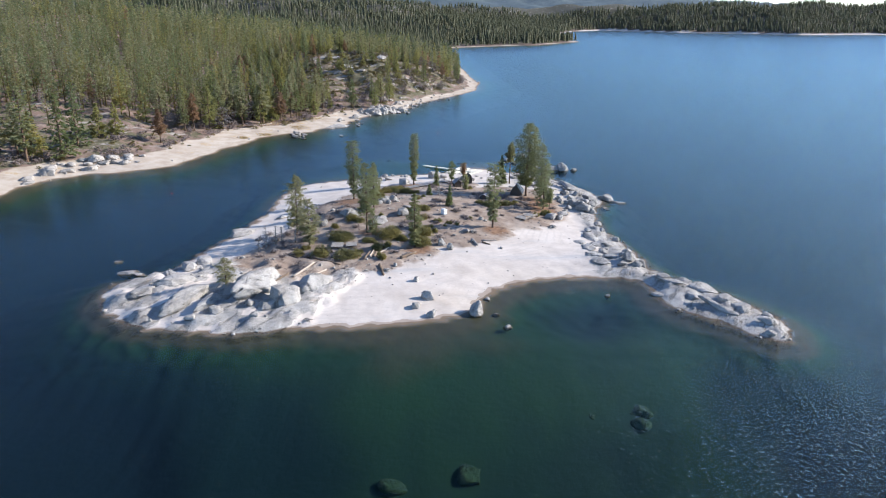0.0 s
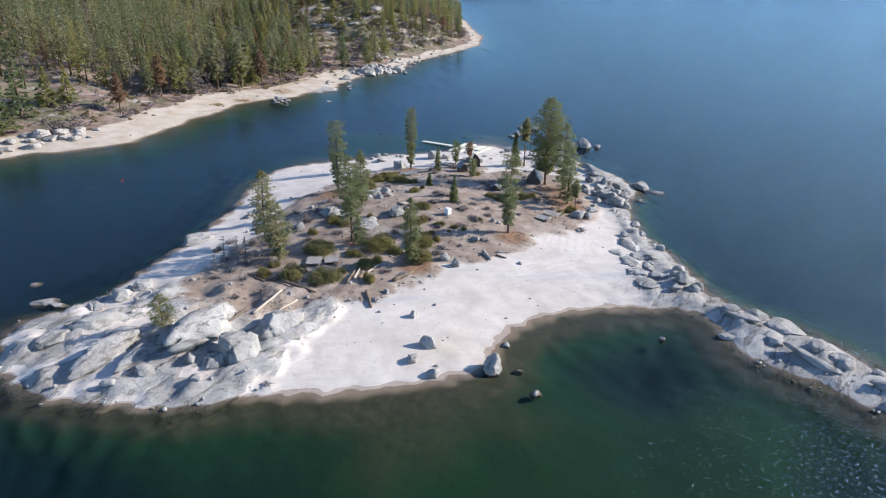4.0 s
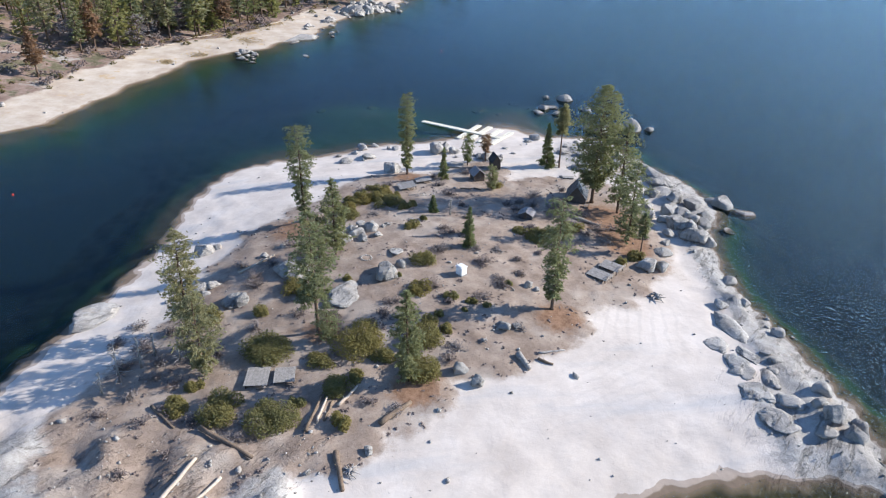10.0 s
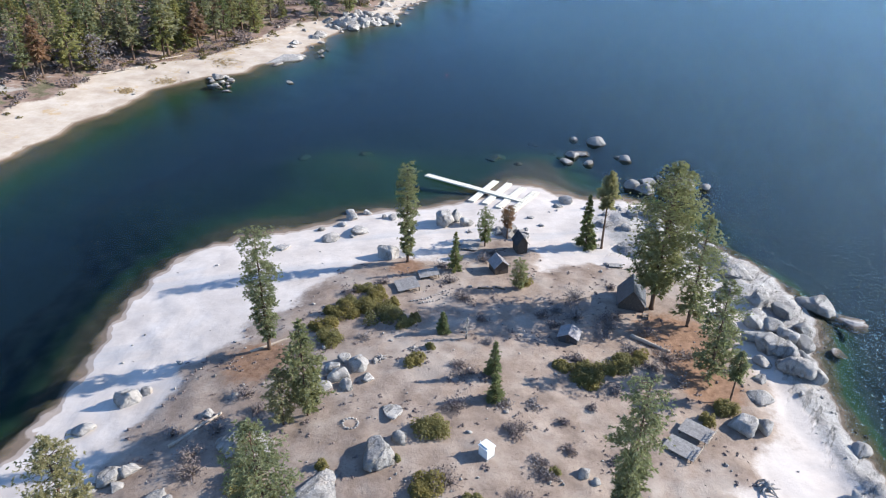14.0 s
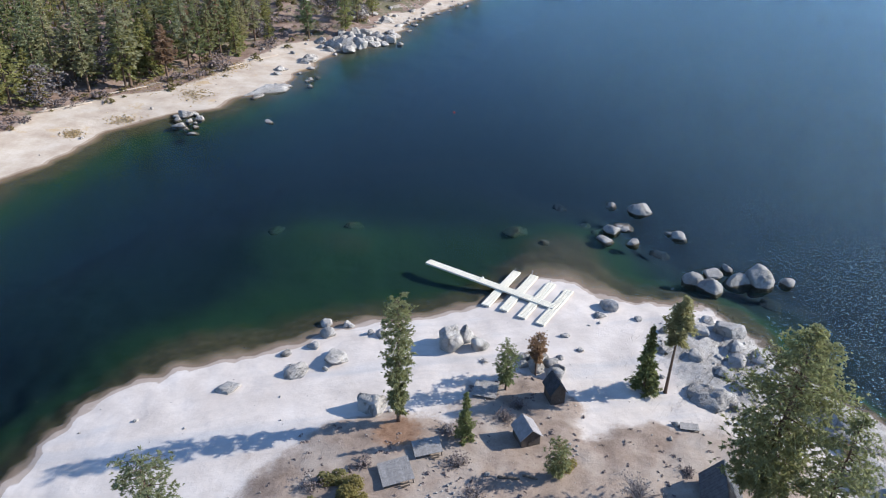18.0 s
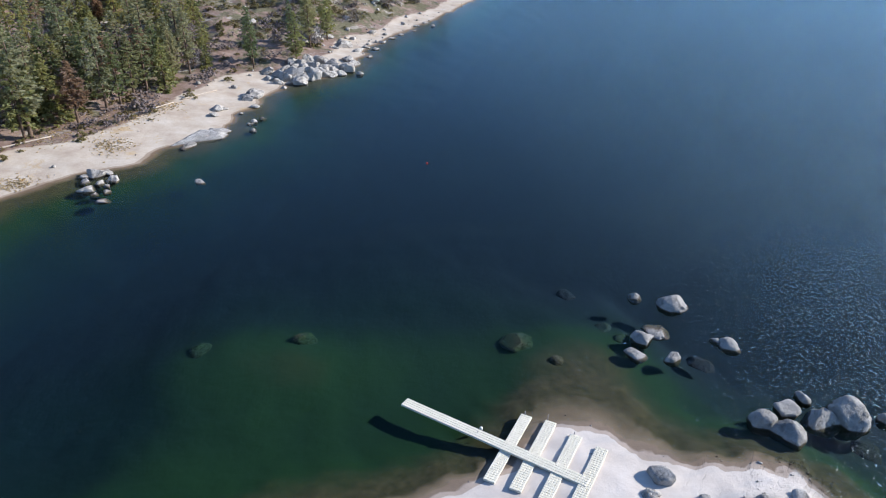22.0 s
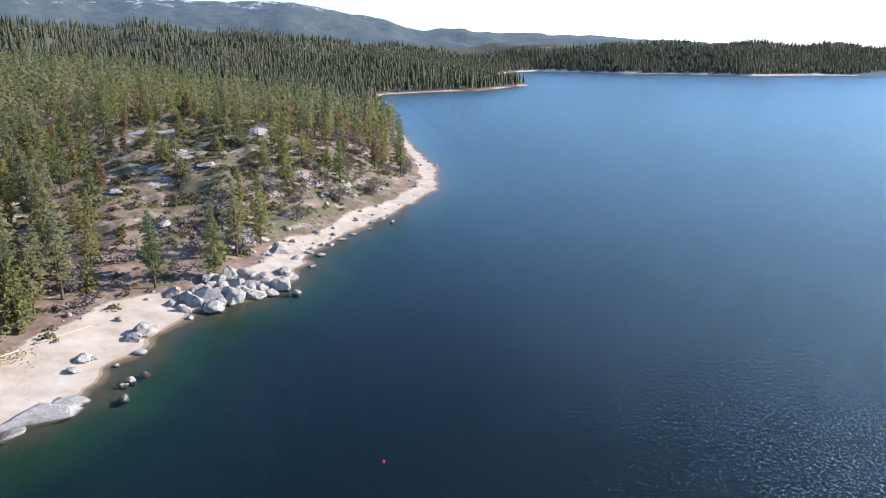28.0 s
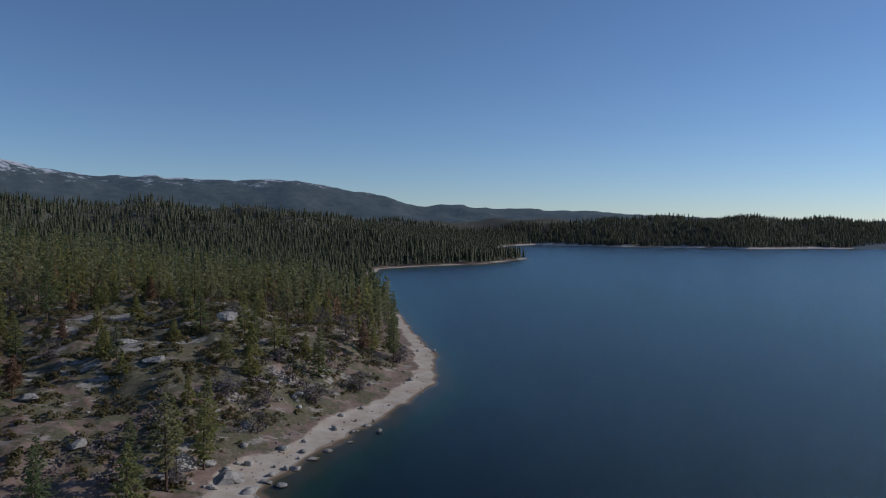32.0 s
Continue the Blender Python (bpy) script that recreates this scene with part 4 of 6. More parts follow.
EAST_MORE = ((76, 62.5, 4.2, 3.2), (67.5, 83, 2.8, 1.8), (67, 77.5, 2.6, 1.6), (69, 60, 5, 3.6), (73.5, 59.6, 5, 4), (63, 69, 2.4, 1.2), (70, 66.5, 3.4, 2.2),
             (60, 81, 2.6, 1.2), (68.5, 137.5, 6, 4.2), (72, 135.5, 5, 3.6), (64, 143, 4.6, 3.2), (69.5, 146, 5, 3.6), (74, 141, 4.6, 3.2), (61, 146, 4, 2.6),
             (63.5, 135, 4.4, 2.4), (60.5, 130, 3.4, 1.6), (59.5, 77, 3.6, 1.8), (58.5, 124, 4.8, 2.0), (81.2, 140, 4.6, 1.3), (72.2, 131.6, 5, 4.0),
             (71.2, 142.2, 5, 4.0), (76.5, 146, 5, 3.6), (66, 147.5, 5.6, 4), (61.5, 151, 4.6, 3.2), (74, 36, 4.5, 1.8), (84.1, 31.8, 4, 2.2), (89, 38, 9, 2.6),
             (85.6, 46, 7, 1.8), (79.2, 48, 5.6, 1.8), (95, 22, 6.5, 2.6), (98.5, 12.5, 5.5, 2.2), (92, 27, 6, 2.2), (97.5, 6.8, 3.5, 1.8), (101, 18, 3.5, 1.8))
LAKE_ROCKS = ((47.7, 262.4, 2.6, 2.2), (55.6, 259.2, 6, 3.8), (44.7, 246.8, 4.6, 2.8), (48.7, 249.6, 5.4, 1.3), (41.8, 241.9, 4.2, 1.9), (49, 240.2, 3.5, 2.4),
              (62, 243.9, 4, 2.5), (59.6, 245.6, 2, 1.2), (58.6, 221.6, 4.6, 4.2), (61.6, 219, 5.2, 3.7), (64.1, 224.6, 4.3, 3), (68.8, 227.5, 3.2, 2.7),
              (73.9, 222.4, 6.6, 6.4), (69.2, 221.5, 5.6, 4), (80.8, 221, 3.2, 2.6))
NORTH_ROCKS = ((6.8, 193.9, 3.8, 2.6), (36.4, 209.2, 4.4, 3.2), (59.1, 199, 5.2, 3.8), (52.6, 198.6, 3.6, 2.4), (-12.8, 175, 5.2, 4.4),
               (-21.2, 190.4, 5, 2.2), (-28.5, 186, 4.2, 1.5), (-40.5, 181.4, 3.8, 1.1), (-25.4, 203.5, 3, 1.2), (-20.6, 202.6, 2.4, 1.9), (-15.7, 199.4, 1.4, 1.6),
               (-13.1, 199.2, 2.4, 1.8), (-24.1, 199.1, 3, 2.2), (-26.7, 195.3, 2.3, 1.3), (-31.7, 192.8, 2.3, 1.2), (18.3, 189, 3.6, 3.2), (20.4, 184.4, 3.4, 3.4), (15.6, 190.2, 2.6, 2.0), (17.4, 186.4, 3.2, 3.4), (20.8, 188.2, 2.8, 2.2), (21.8, 186.3, 2.4, 2.4), (15, 188, 2.2, 1.8), (18.8, 191.6, 2.2, 1.4), (22.6, 190.5, 1.6, 1.0), (13.4, 190.4, 1.4, 0.9),
               (48.4, 180, 5.4, 1.6), (52, 176.5, 3.2, 1.4), (53, 186, 4.6, 1.5), (56, 182, 3.6, 1.3), (58.5, 194, 3.4, 1.6), (62, 190, 3.8, 1.4), (49, 190.5, 2.8, 1.0), (46, 200, 2.2, 0.9), (50.5, 204, 2.4, 1.0), (41.5, 204.5, 2.0, 0.9), (56.4, 204, 2.6, 1.1), (60.5, 183.5, 3.0, 1.2), (64, 186.5, 3.2, 1.2), (54.4, 191, 2.0, 0.9),
               (24.8, 198, 1.8, 0.9), (27, 193, 1.5, 0.9), (47.8, 178.6, 7.2, 3.2), (57.1, 189.6, 4, 2), (43.8, 194, 4.6, 1.6), (33.5, 206, 3.2, 1.4))
MAIN_ROCKS = ((-203, 196, 9, 3.4), (-196, 203, 7, 2.6), (-206, 205, 8, 3.0), (-190, 226, 9, 4.0), (-183, 231, 8, 3.6), (-179, 224, 5, 2.2), (-199, 214, 6, 2.4), (-208, 186, 7, 2.4), (-204, 178, 6, 2.0), (-176, 236, 6, 2.6), (-170, 240, 4.5, 1.6), (-192, 218, 5, 2.2), (-186, 216, 4, 1.6), (-168, 228, 3.5, 1.2),
              (-187.7, 209.5, 8.0, 2.6), (-183.7, 221.5, 7.0, 2.2), (-174.6, 224.2, 6.0, 2.0), (-193.9, 231.6, 6.0, 1.8), (-185.1, 235.2, 5.0, 1.6), (-174.0, 231.5, 4.5, 1.4), (-198.3, 224.9, 7.0, 2.0),
              (-94.5, 331, 3, 1.6), (-99.5, 332.5, 3.4, 1.8), (-95, 338.5, 3.2, 1.8), (-101, 336, 3, 1.4), (-92, 329, 2.4, 1.2), (-90.5, 325, 2.8, 1.2), (-93.5, 323, 2.6, 1.1), (-97.9, 337.2, 5.6, 2.8), (-96.9, 327, 5, 1.8), (-92.1, 334, 5.4, 2), (-89.7, 318.8, 4.4, 1.2), (-65.3, 331, 3, 1.8), (-70, 376, 5, 1.2), (-77, 361, 6, 1.2),
              (-58.8, 386, 2.7, 1.7), (-64.3, 417, 6.6, 3.4), (-74.6, 398.4, 4.8, 1.8), (-59.9, 383.8, 2, 1.3), (-57.4, 377, 2.8, 1.3), (-65.9, 412.4, 6.2, 2.6),
              (-61.4, 403.6, 3.8, 1.3), (-72, 398.6, 2.4, 1.2), (-74.4, 391.4, 3.7, 1.5), (-53.9, 428.6, 2.6, 1.3), (-56.2, 390.2, 2.6, 0.9), (14.6, 553, 2.4, 2))
PILE_ROCKS = ((-55.3, 439.8, 6, 4.2), (-50.4, 444, 7.8, 5.2), (-48.1, 435.4, 4.8, 3), (-43.4, 443.4, 6.6, 5), (-47.3, 464.4, 5.8, 4), (-41.5, 465.8, 5.4, 3.6),
              (-36.7, 447.4, 4.6, 3), (-33.7, 459.2, 5.2, 4), (-29, 455.4, 4.8, 4.2), (-26.3, 467.4, 4.8, 1.8), (-23, 450.8, 2.4, 2.4), (-63.3, 447.2, 5, 2.6),
              (-48.5, 502, 8, 7.4), (-33.8, 500.4, 9.4, 3.6), (-42.5, 510, 5.6, 3), (-55.6, 449.8, 4.4, 3.4), (-50, 457.4, 5.6, 3.6), (-39, 452.5, 5, 3.4), (-44.5, 456, 5, 3.8),
              (-58.5, 444, 4, 2.8), (-30, 473, 4, 2.2), (-20, 482, 3.6, 1.6), (-26, 492, 5, 2.2), (-9, 522, 4, 1.6), (-53, 447.5, 4.2, 3.2), (-47, 449.5, 5.2, 4.0), (-41, 448, 4.4, 3.4), (-52.5, 453, 4.6, 3.2), (-46.5, 440, 4.0, 2.6), (-38, 457, 4.2, 3.2), (-35, 453, 4, 2.8), (-31.5, 449.5, 3.6, 2.6),
              (-28, 461, 4.2, 3), (-57, 435.5, 3.8, 2.2), (-62, 440, 3.4, 1.8), (-36, 463, 4.6, 3), (-54, 461, 6, 2.6), (-17, 498, 4, 2), (-14, 512, 3.4, 1.6), (-22, 500, 3, 1.6), (-4, 530, 3, 1.4), (3, 540, 2.6, 1.2), (-13, 528, 2.6, 1.4),
              (10, 560, 3, 1.4), (4, 552, 2.4, 1.2), (-52, 494, 4, 2), (-37, 492, 3.4, 1.6), (-30, 514, 4, 2), (-20, 530, 4.4, 2), (-34, 540, 5, 2.4), (-60, 520, 5, 2.4), (-80, 505, 6, 2), (-46, 560, 7, 2.4), (-75, 570, 8, 2), (-20, 575, 6, 2.4),
              (-10, 610, 5, 2.2), (-95, 600, 9, 2.2), (-60, 640, 10, 2.6), (-30, 660, 7, 2.6), (-110, 540, 7, 2))
EAST_ALL = EAST_ROCKS + EAST_MORE
for rows, label, group in ((SOUTH_ROCKS, "weathered pale granite boulder on the white beach", "boulders of the south beach"),
                           (MID_ROCKS, "lichen-grey granite boulder resting in brown soil", "boulders of the island's middle"),
                           (PALE_ROCKS, "pale angular granite boulder at the sandy west side", "pale boulders of the west side"),
                           (EAST_ALL, "rounded grey granite boulder in the rocky east shore", "boulders of the east shore"),
                           (LAKE_ROCKS, "smooth grey granite boulder standing in shallow water", "boulders in the lake"),
                           (NORTH_ROCKS, "pale weathered granite boulder on the north beach", "boulders of the north beach"),
                           (MAIN_ROCKS, "pale granite boulder along the mainland shore", "boulders of the mainland shore"),
                           (PILE_ROCKS, "big rounded granite boulder heaped by the water", "heaped shore boulders")):
    for k, (x, y, w, h) in enumerate(rows):
        grow, lift, cuts = 1.0, 1.0, 16
        if rows is NORTH_ROCKS:
            grow, lift = 1.2, 1.1
        elif rows is LAKE_ROCKS:
            grow, cuts = 1.12, 6
        elif rows is PILE_ROCKS:
            grow, lift, cuts = (1.45, 1.35, 9) if y < 475 else (1.2, 1.0, 12)
        elif rows is MAIN_ROCKS:
            grow, lift = 1.2, 1.25
        elif rows is EAST_ALL:
            lift = 0.45 if x < 70 and y < 95 else 0.85
        stone = GRANITE_DARK if rows in (MID_ROCKS, LAKE_ROCKS) or (rows is EAST_ALL and k % 3 == 0) else GRANITE_WARM if rows in (MAIN_ROCKS, PILE_ROCKS) else GRANITE
        boulder(x, y, w * grow, h * lift, int(x * 7 + y * 13) + k, label, group, stone, cuts=cuts)


# the split rock of the north beach
for x, y, w, l, h, a, seed in ((0.9, 194.6, 5.8, 8.4, 5.8, -24, 31), (4.1, 197.0, 4.4, 6.6, 5.0, -30, 35)):
    boulder(x, y, w, h, seed, "tall pale split granite rock on the north beach", "boulders of the north beach", deep=0.3, turn=a, long=l)


# ---- mainland forest ----
def density(x, y, m):
    """How thickly the mainland is wooded."""
    thin = 0.97 * np.exp(-(((x + 70) / 118) ** 2 + ((y - 650) / 195) ** 2) ** 1.6) + 0.95 * np.exp(-(((x + 250) / 88) ** 2 + ((y - 262) / 82) ** 2) ** 2)
    thin = thin + 0.45 * step01(150 - m, 0, 110)
    beach = np.interp(y, [-100, 200, 330, 440, 470, 560, 660, 900], [32, 32, 33, 30, 17, 15, 13, 12])
    return np.clip(1 - thin, 0.07, 1) * step01(m, beach - 2, beach + 7) * (0.55 + 0.45 * step01(wavy(x, y, 45, 91), -0.6, 0.4))


TREE_KINDS = [(27, 4.8, 0.16, NEEDLE_GOLD, "cone"), (34, 5.0, 0.2, NEEDLE_DARK, "cone"), (31, 4.7, 0.24, NEEDLE_GREY, "cone"), (29, 4.4, 0.06, NEEDLE_DARK, "spire"),
              (32, 4.4, 0.2, NEEDLE, "cone"), (21, 3.4, 0.3, NEEDLE_RUST, "cone"), (18, 4.4, 0.03, NEEDLE_GOLD, "spire"), (12, 5.2, 0.12, TWIGS, "pine")]
KIND_SHARE = [0.17, 0.17, 0.24, 0.13, 0.17, 0.015, 0.06, 0.045]
TREE_TEXT = ["green pine of the mainland forest edge", "dark green pine of the mainland forest edge", "grey-green pine of the mainland forest edge",
             "dark conical fir of the mainland forest edge", "slender green fir of the mainland forest edge", "dying rust-brown pine of the forest edge",
             "bright green young fir of the forest edge", "leafless grey oak among the shore pines"]


def build_forest():
    rnd = np.random.RandomState(17)
    x, y = rnd.uniform(-520, 70, 22000), rnd.uniform(60, 1000, 22000)
    m = signed_distance(x, y, LAND)
    ok = (rnd.uniform(0, 1, len(x)) < density(x, y, m) * np.clip(1.25 - m / 420, 0.3, 1)) & (m > 3)
    x, y, m = x[ok], y[ok], m[ok]
    # keep them apart
    cell, keep = {}, []
    for k in range(len(x)):
        c = (int(x[k] // 9.2), int(y[k] // 9.2))
        if c not in cell:
            cell[c] = k
            keep.append(k)
    x, y, m = x[keep], y[keep], m[keep]
    z = fields(x, y)["z"]
    kind = rnd.choice(len(TREE_KINDS), len(x), p=KIND_SHARE)
    open_ground = np.exp(-(((x + 75) / 130) ** 2 + ((y - 610) / 170) ** 2))
    kind = np.where(rnd.uniform(0, 1, len(x)) < open_ground * 1.3, rnd.choice(len(TREE_KINDS), len(x), p=[0.2, 0.05, 0.16, 0.05, 0.04, 0.06, 0.28, 0.16]), kind)
    dying = (m < 70) & (y < 340) & (rnd.uniform(0, 1, len(x)) < 0.10)
    kind = np.where(dying, 5, kind)
    kind = np.where((m < 110) & (y > 330) & (rnd.uniform(0, 1, len(x)) < 0.13), 7, kind)
    size, turn = rnd.uniform(0.82, 1.32, len(x)) * (1 - 0.42 * open_ground), rnd.uniform(0, 360, len(x))
    # the trees of the forest's edge, one by one
    edge = np.where((m < 75 + 130 * (open_ground > 0.35)) & (y > 190) & (y < 720))[0]
    edge = edge[np.argsort(m[edge] * (1 - 0.65 * open_ground[edge]) + 0.05 * np.abs(y[edge] - 420))][:230]
    models = [conifer("fir_tree" if st == "spire" else "oak_tree" if mt == TWIGS else "pine_tree", tx, h, sp, ba, 50 + k, mt, 64, 13, 1.15 if mt != TWIGS else 0.6, st, blades=4)
              for k, ((h, sp, ba, mt, st), tx) in enumerate(zip(TREE_KINDS, TREE_TEXT))]
    used, girth = set(), rnd.uniform(1.05, 1.5, len(x))
    for k in edge:
        mtx = pose(x[k], y[k], z[k] - 0.2, 0, 0, turn[k])
        src = models[kind[k]]
        ob = src if kind[k] not in used else copy_thing(src, mtx)
        used.add(kind[k])
        ob.matrix_basis = mtx @ Matrix.Diagonal((size[k] * girth[k], size[k] * girth[k], size[k], 1))
        tagged(ob, group="trees of the forest edge")
    # the woods behind them
    rest = np.setdiff1d(np.arange(len(x)), edge)
    for kn, (h, sp, ba, mt, st) in enumerate(TREE_KINDS):
        ids = rest[kind[rest] == kn]
        near = y[ids] < 660
        for sel, limbs, tufts, tuft, seed in ((ids[near][::2], 36, 4, 1.5, 80), (ids[near][1::2], 36, 4, 1.5, 90), (ids[~near][::2], 17, 3, 2.4, 100), (ids[~near][1::2], 17, 3, 2.4, 110)):
            if not len(sel):
                continue
            _, _, crown = tree_shape(h, sp, ba, seed + kn, limbs, tufts, tuft if mt != TWIGS else tuft * 0.5, st, 3)
            stem = tube([(0, 0, 0), (0, 0, h * 0.5), (0, 0, h * 0.95)], [0.012 * h + 0.07, 0.008 * h, 0.04], 4)
            sv = np.array([tuple(v) for v in stem[0]])
            v0 = np.concatenate([sv, crown[0]])
            faces = [f for f in stem[1]]
            stem_tri = np.array([(f[0], f[i], f[i + 1]) for f in faces for i in range(1, len(f) - 1)])
            f0 = np.concatenate([stem_tri, crown[1] + len(sv)])
            bark = np.zeros(len(v0))
            bark[: len(sv)] = 1
            a = np.radians(turn[sel])[:, None]
            s = size[sel][:, None]
            vx = s * (v0[None, :, 0] * np.cos(a) - v0[None, :, 1] * np.sin(a)) + x[sel][:, None]
            vy = s * (v0[None, :, 0] * np.sin(a) + v0[None, :, 1] * np.cos(a)) + y[sel][:, None]
            vz = s * v0[None, :, 2] + z[sel][:, None] - 0.2
            fast_stuff("forest", np.stack([vx, vy, vz], -1).reshape(-1, 3), f0, len(v0), len(sel), mt, (np.repeat(rnd.uniform(0, 0.3, len(sel)) ** 1.8, len(v0)).reshape(len(sel), -1) * (1 - bark) + bark).ravel(),
                       "dense mixed pine and fir woods on the slopes above the lake")


def fast_stuff(name, verts, tri, nv, copies, material, tint, label, category="forest"):
    f = (np.arange(copies)[:, None, None] * nv + tri[None]).reshape(-1, 3).astype(np.int32)
    me = bpy.data.meshes.new(name)
    me.vertices.add(len(verts))
    me.vertices.foreach_set("co", np.ascontiguousarray(verts, np.float32).ravel())
    me.loops.add(f.size)
    me.loops.foreach_set("vertex_index", f.ravel())
    me.polygons.add(len(f))
    me.polygons.foreach_set("loop_start", np.arange(0, f.size, 3, dtype=np.int32))
    me.update(calc_edges=True)
    me.materials.append(material)
    me.attributes.new("tint", "FLOAT", "POINT").data.foreach_set("value", np.ascontiguousarray(tint, np.float32))
    return tagged(new(name, me), label, category, kind="stuff")


def far_woods():
    rnd = np.random.RandomState(29)
    x, y = rnd.uniform(-1900, 3300, 110000), rnd.uniform(900, 3560, 110000)
    m = signed_distance(x, y, LAND)
    # what hides behind the first few hundred metres of wood is left out
    ok = (m > 12) & (rnd.uniform(0, 1, len(x)) < np.clip(1.15 - m / 800, 0.15, 1)) & (np.abs(x / y) < 0.95)
    x, y = x[ok][:26000], y[ok][:26000]
    z = fields(x, y)["z"]
    layers, rings = [(0.12, 0.5, 1.0), (0.34, 0.74, 0.78), (0.58, 1.0, 0.5)], 8
    v, f = [], []
    for k, (lo, hi, r) in enumerate(layers):
        b = len(v)
        v += [(r * math.cos(math.tau * s / rings + k) * (1.2 if s % 2 else 0.5), r * math.sin(math.tau * s / rings + k) * (1.2 if s % 2 else 0.5), lo + (0 if s % 2 else 0.06)) for s in range(rings)] + [(0, 0, hi)]
        f += [(b + s, b + (s + 1) % rings, b + rings) for s in range(rings)]
    v0, f0 = np.array(v), np.array(f)
    h, w, a = rnd.uniform(14, 34, len(x))[:, None], rnd.uniform(2.6, 4.8, len(x))[:, None], rnd.uniform(0, 6.28, len(x))[:, None]
    vx = w * (v0[None, :, 0] * np.cos(a) - v0[None, :, 1] * np.sin(a)) + x[:, None]
    vy = w * (v0[None, :, 0] * np.sin(a) + v0[None, :, 1] * np.cos(a)) + y[:, None]
    vz = h * v0[None, :, 2] + z[:, None] - 0.6
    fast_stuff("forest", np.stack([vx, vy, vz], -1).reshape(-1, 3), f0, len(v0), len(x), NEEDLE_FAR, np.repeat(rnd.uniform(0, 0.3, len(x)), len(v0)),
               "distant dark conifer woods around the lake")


build_forest()
far_woods()



# ---- buildings and decks ----
def planked(width, length, count, gap=0.02, thick=0.05):
    """One board of a deck that is laid side by side across the width."""
    w = width / count
    return boxed(-w / 2 + gap / 2, -length / 2, 0, w / 2 - gap / 2, length / 2, thick), w


def deck(name, label, x, y, width, length, turn, up, rail=False, count=14, tilt=(0, 0), group="camp decks"):
    top = tagged(new(name), label, "deck", group)
    bm, w = planked(width, length, count)
    first = part("plank", bm, GREY_WOOD, top)
    first.location = (-width / 2 + w / 2, 0, up)
    for k in range(1, count):
        o = part("plank", first.data, GREY_WOOD, top)
        o.location = (-width / 2 + w * (k + 0.5), 0.03 * math.sin(k * 2.7), up + 0.006 * math.sin(k * 1.9))
    for sy in (-1, 0, 1):
        part("joist", boxed(-width / 2, sy * length * 0.42 - 0.06, up - 0.18, width / 2, sy * length * 0.42 + 0.06, up - 0.004), DARK_WOOD, top)
    for sx in (-1, 1):
        for sy in (-1, 1):
            part("post", boxed(sx * width * 0.44 - 0.07, sy * length * 0.42 - 0.07, -0.7, sx * width * 0.44 + 0.07, sy * length * 0.42 + 0.07, up - 0.19), DARK_WOOD, top)
    if rail:
        for k in range(5):
            px = -width / 2 + 0.06 + k * (width - 0.12) / 4
            part("rail_post", boxed(px - 0.05, -length / 2 - 0.1, up - 0.5, px + 0.05, -length / 2 - 0.005, up + 0.95), PALE_LOG, top)
        for hz in (0.45, 0.88):
            part("rail", boxed(-width / 2, -length / 2 - 0.15, up + hz, width / 2, -length / 2 - 0.105, up + hz + 0.1), PALE_LOG, top)
    else:
        for k in range(2):
            part("step", boxed(0.2, -length / 2 - 0.32 * (k + 1), up - 0.22 * (k + 1) - 0.05, 1.5, -length / 2 - 0.32 * k - 0.02, up - 0.22 * (k + 1)), DARK_WOOD, top)
    top.matrix_basis = pose(x, y, ground_z(x, y), tilt[0], tilt[1], turn)
    return top


deck("tent_deck", "weathered grey plank deck with a pale rail beside the beach", 39.1, 109.6, 3.5, 5.4, -132 + 180, 0.8, True, tilt=(0, -3))
deck("tent_deck", "weathered grey plank deck with a pale rail near leaning boulders", 42.7, 113.4, 3.5, 5.2, -132 + 180, 0.9, True, tilt=(0, -3))
deck("tent_deck", "square grey plank deck with dark steps among bushes", -32.4, 72.7, 4.3, 5.4, 3, 0.75)
deck("tent_deck", "small grey plank deck beside the larger one", -27.4, 73.1, 3.9, 4.4, 6, 0.65)
deck("fallen_roof", "tilted grey board platform of a fallen hut", -7.6, 157.6, 5.0, 5.2, 16, 0.9, tilt=(-4, -6))
deck("fallen_roof", "small tilted grey board platform of a fallen hut", -2.9, 163.4, 4.6, 3.8, 12, 0.8, tilt=(-4, -5))
deck("low_platform", "flat pale grey plank platform at the beach edge", 7.4, 179.6, 4.4, 4.4, -14, 0.45)
deck("low_platform", "short grey plank platform on trampled soil", 42.0, 170.8, 3.2, 1.7, -8, 0.5, count=8)


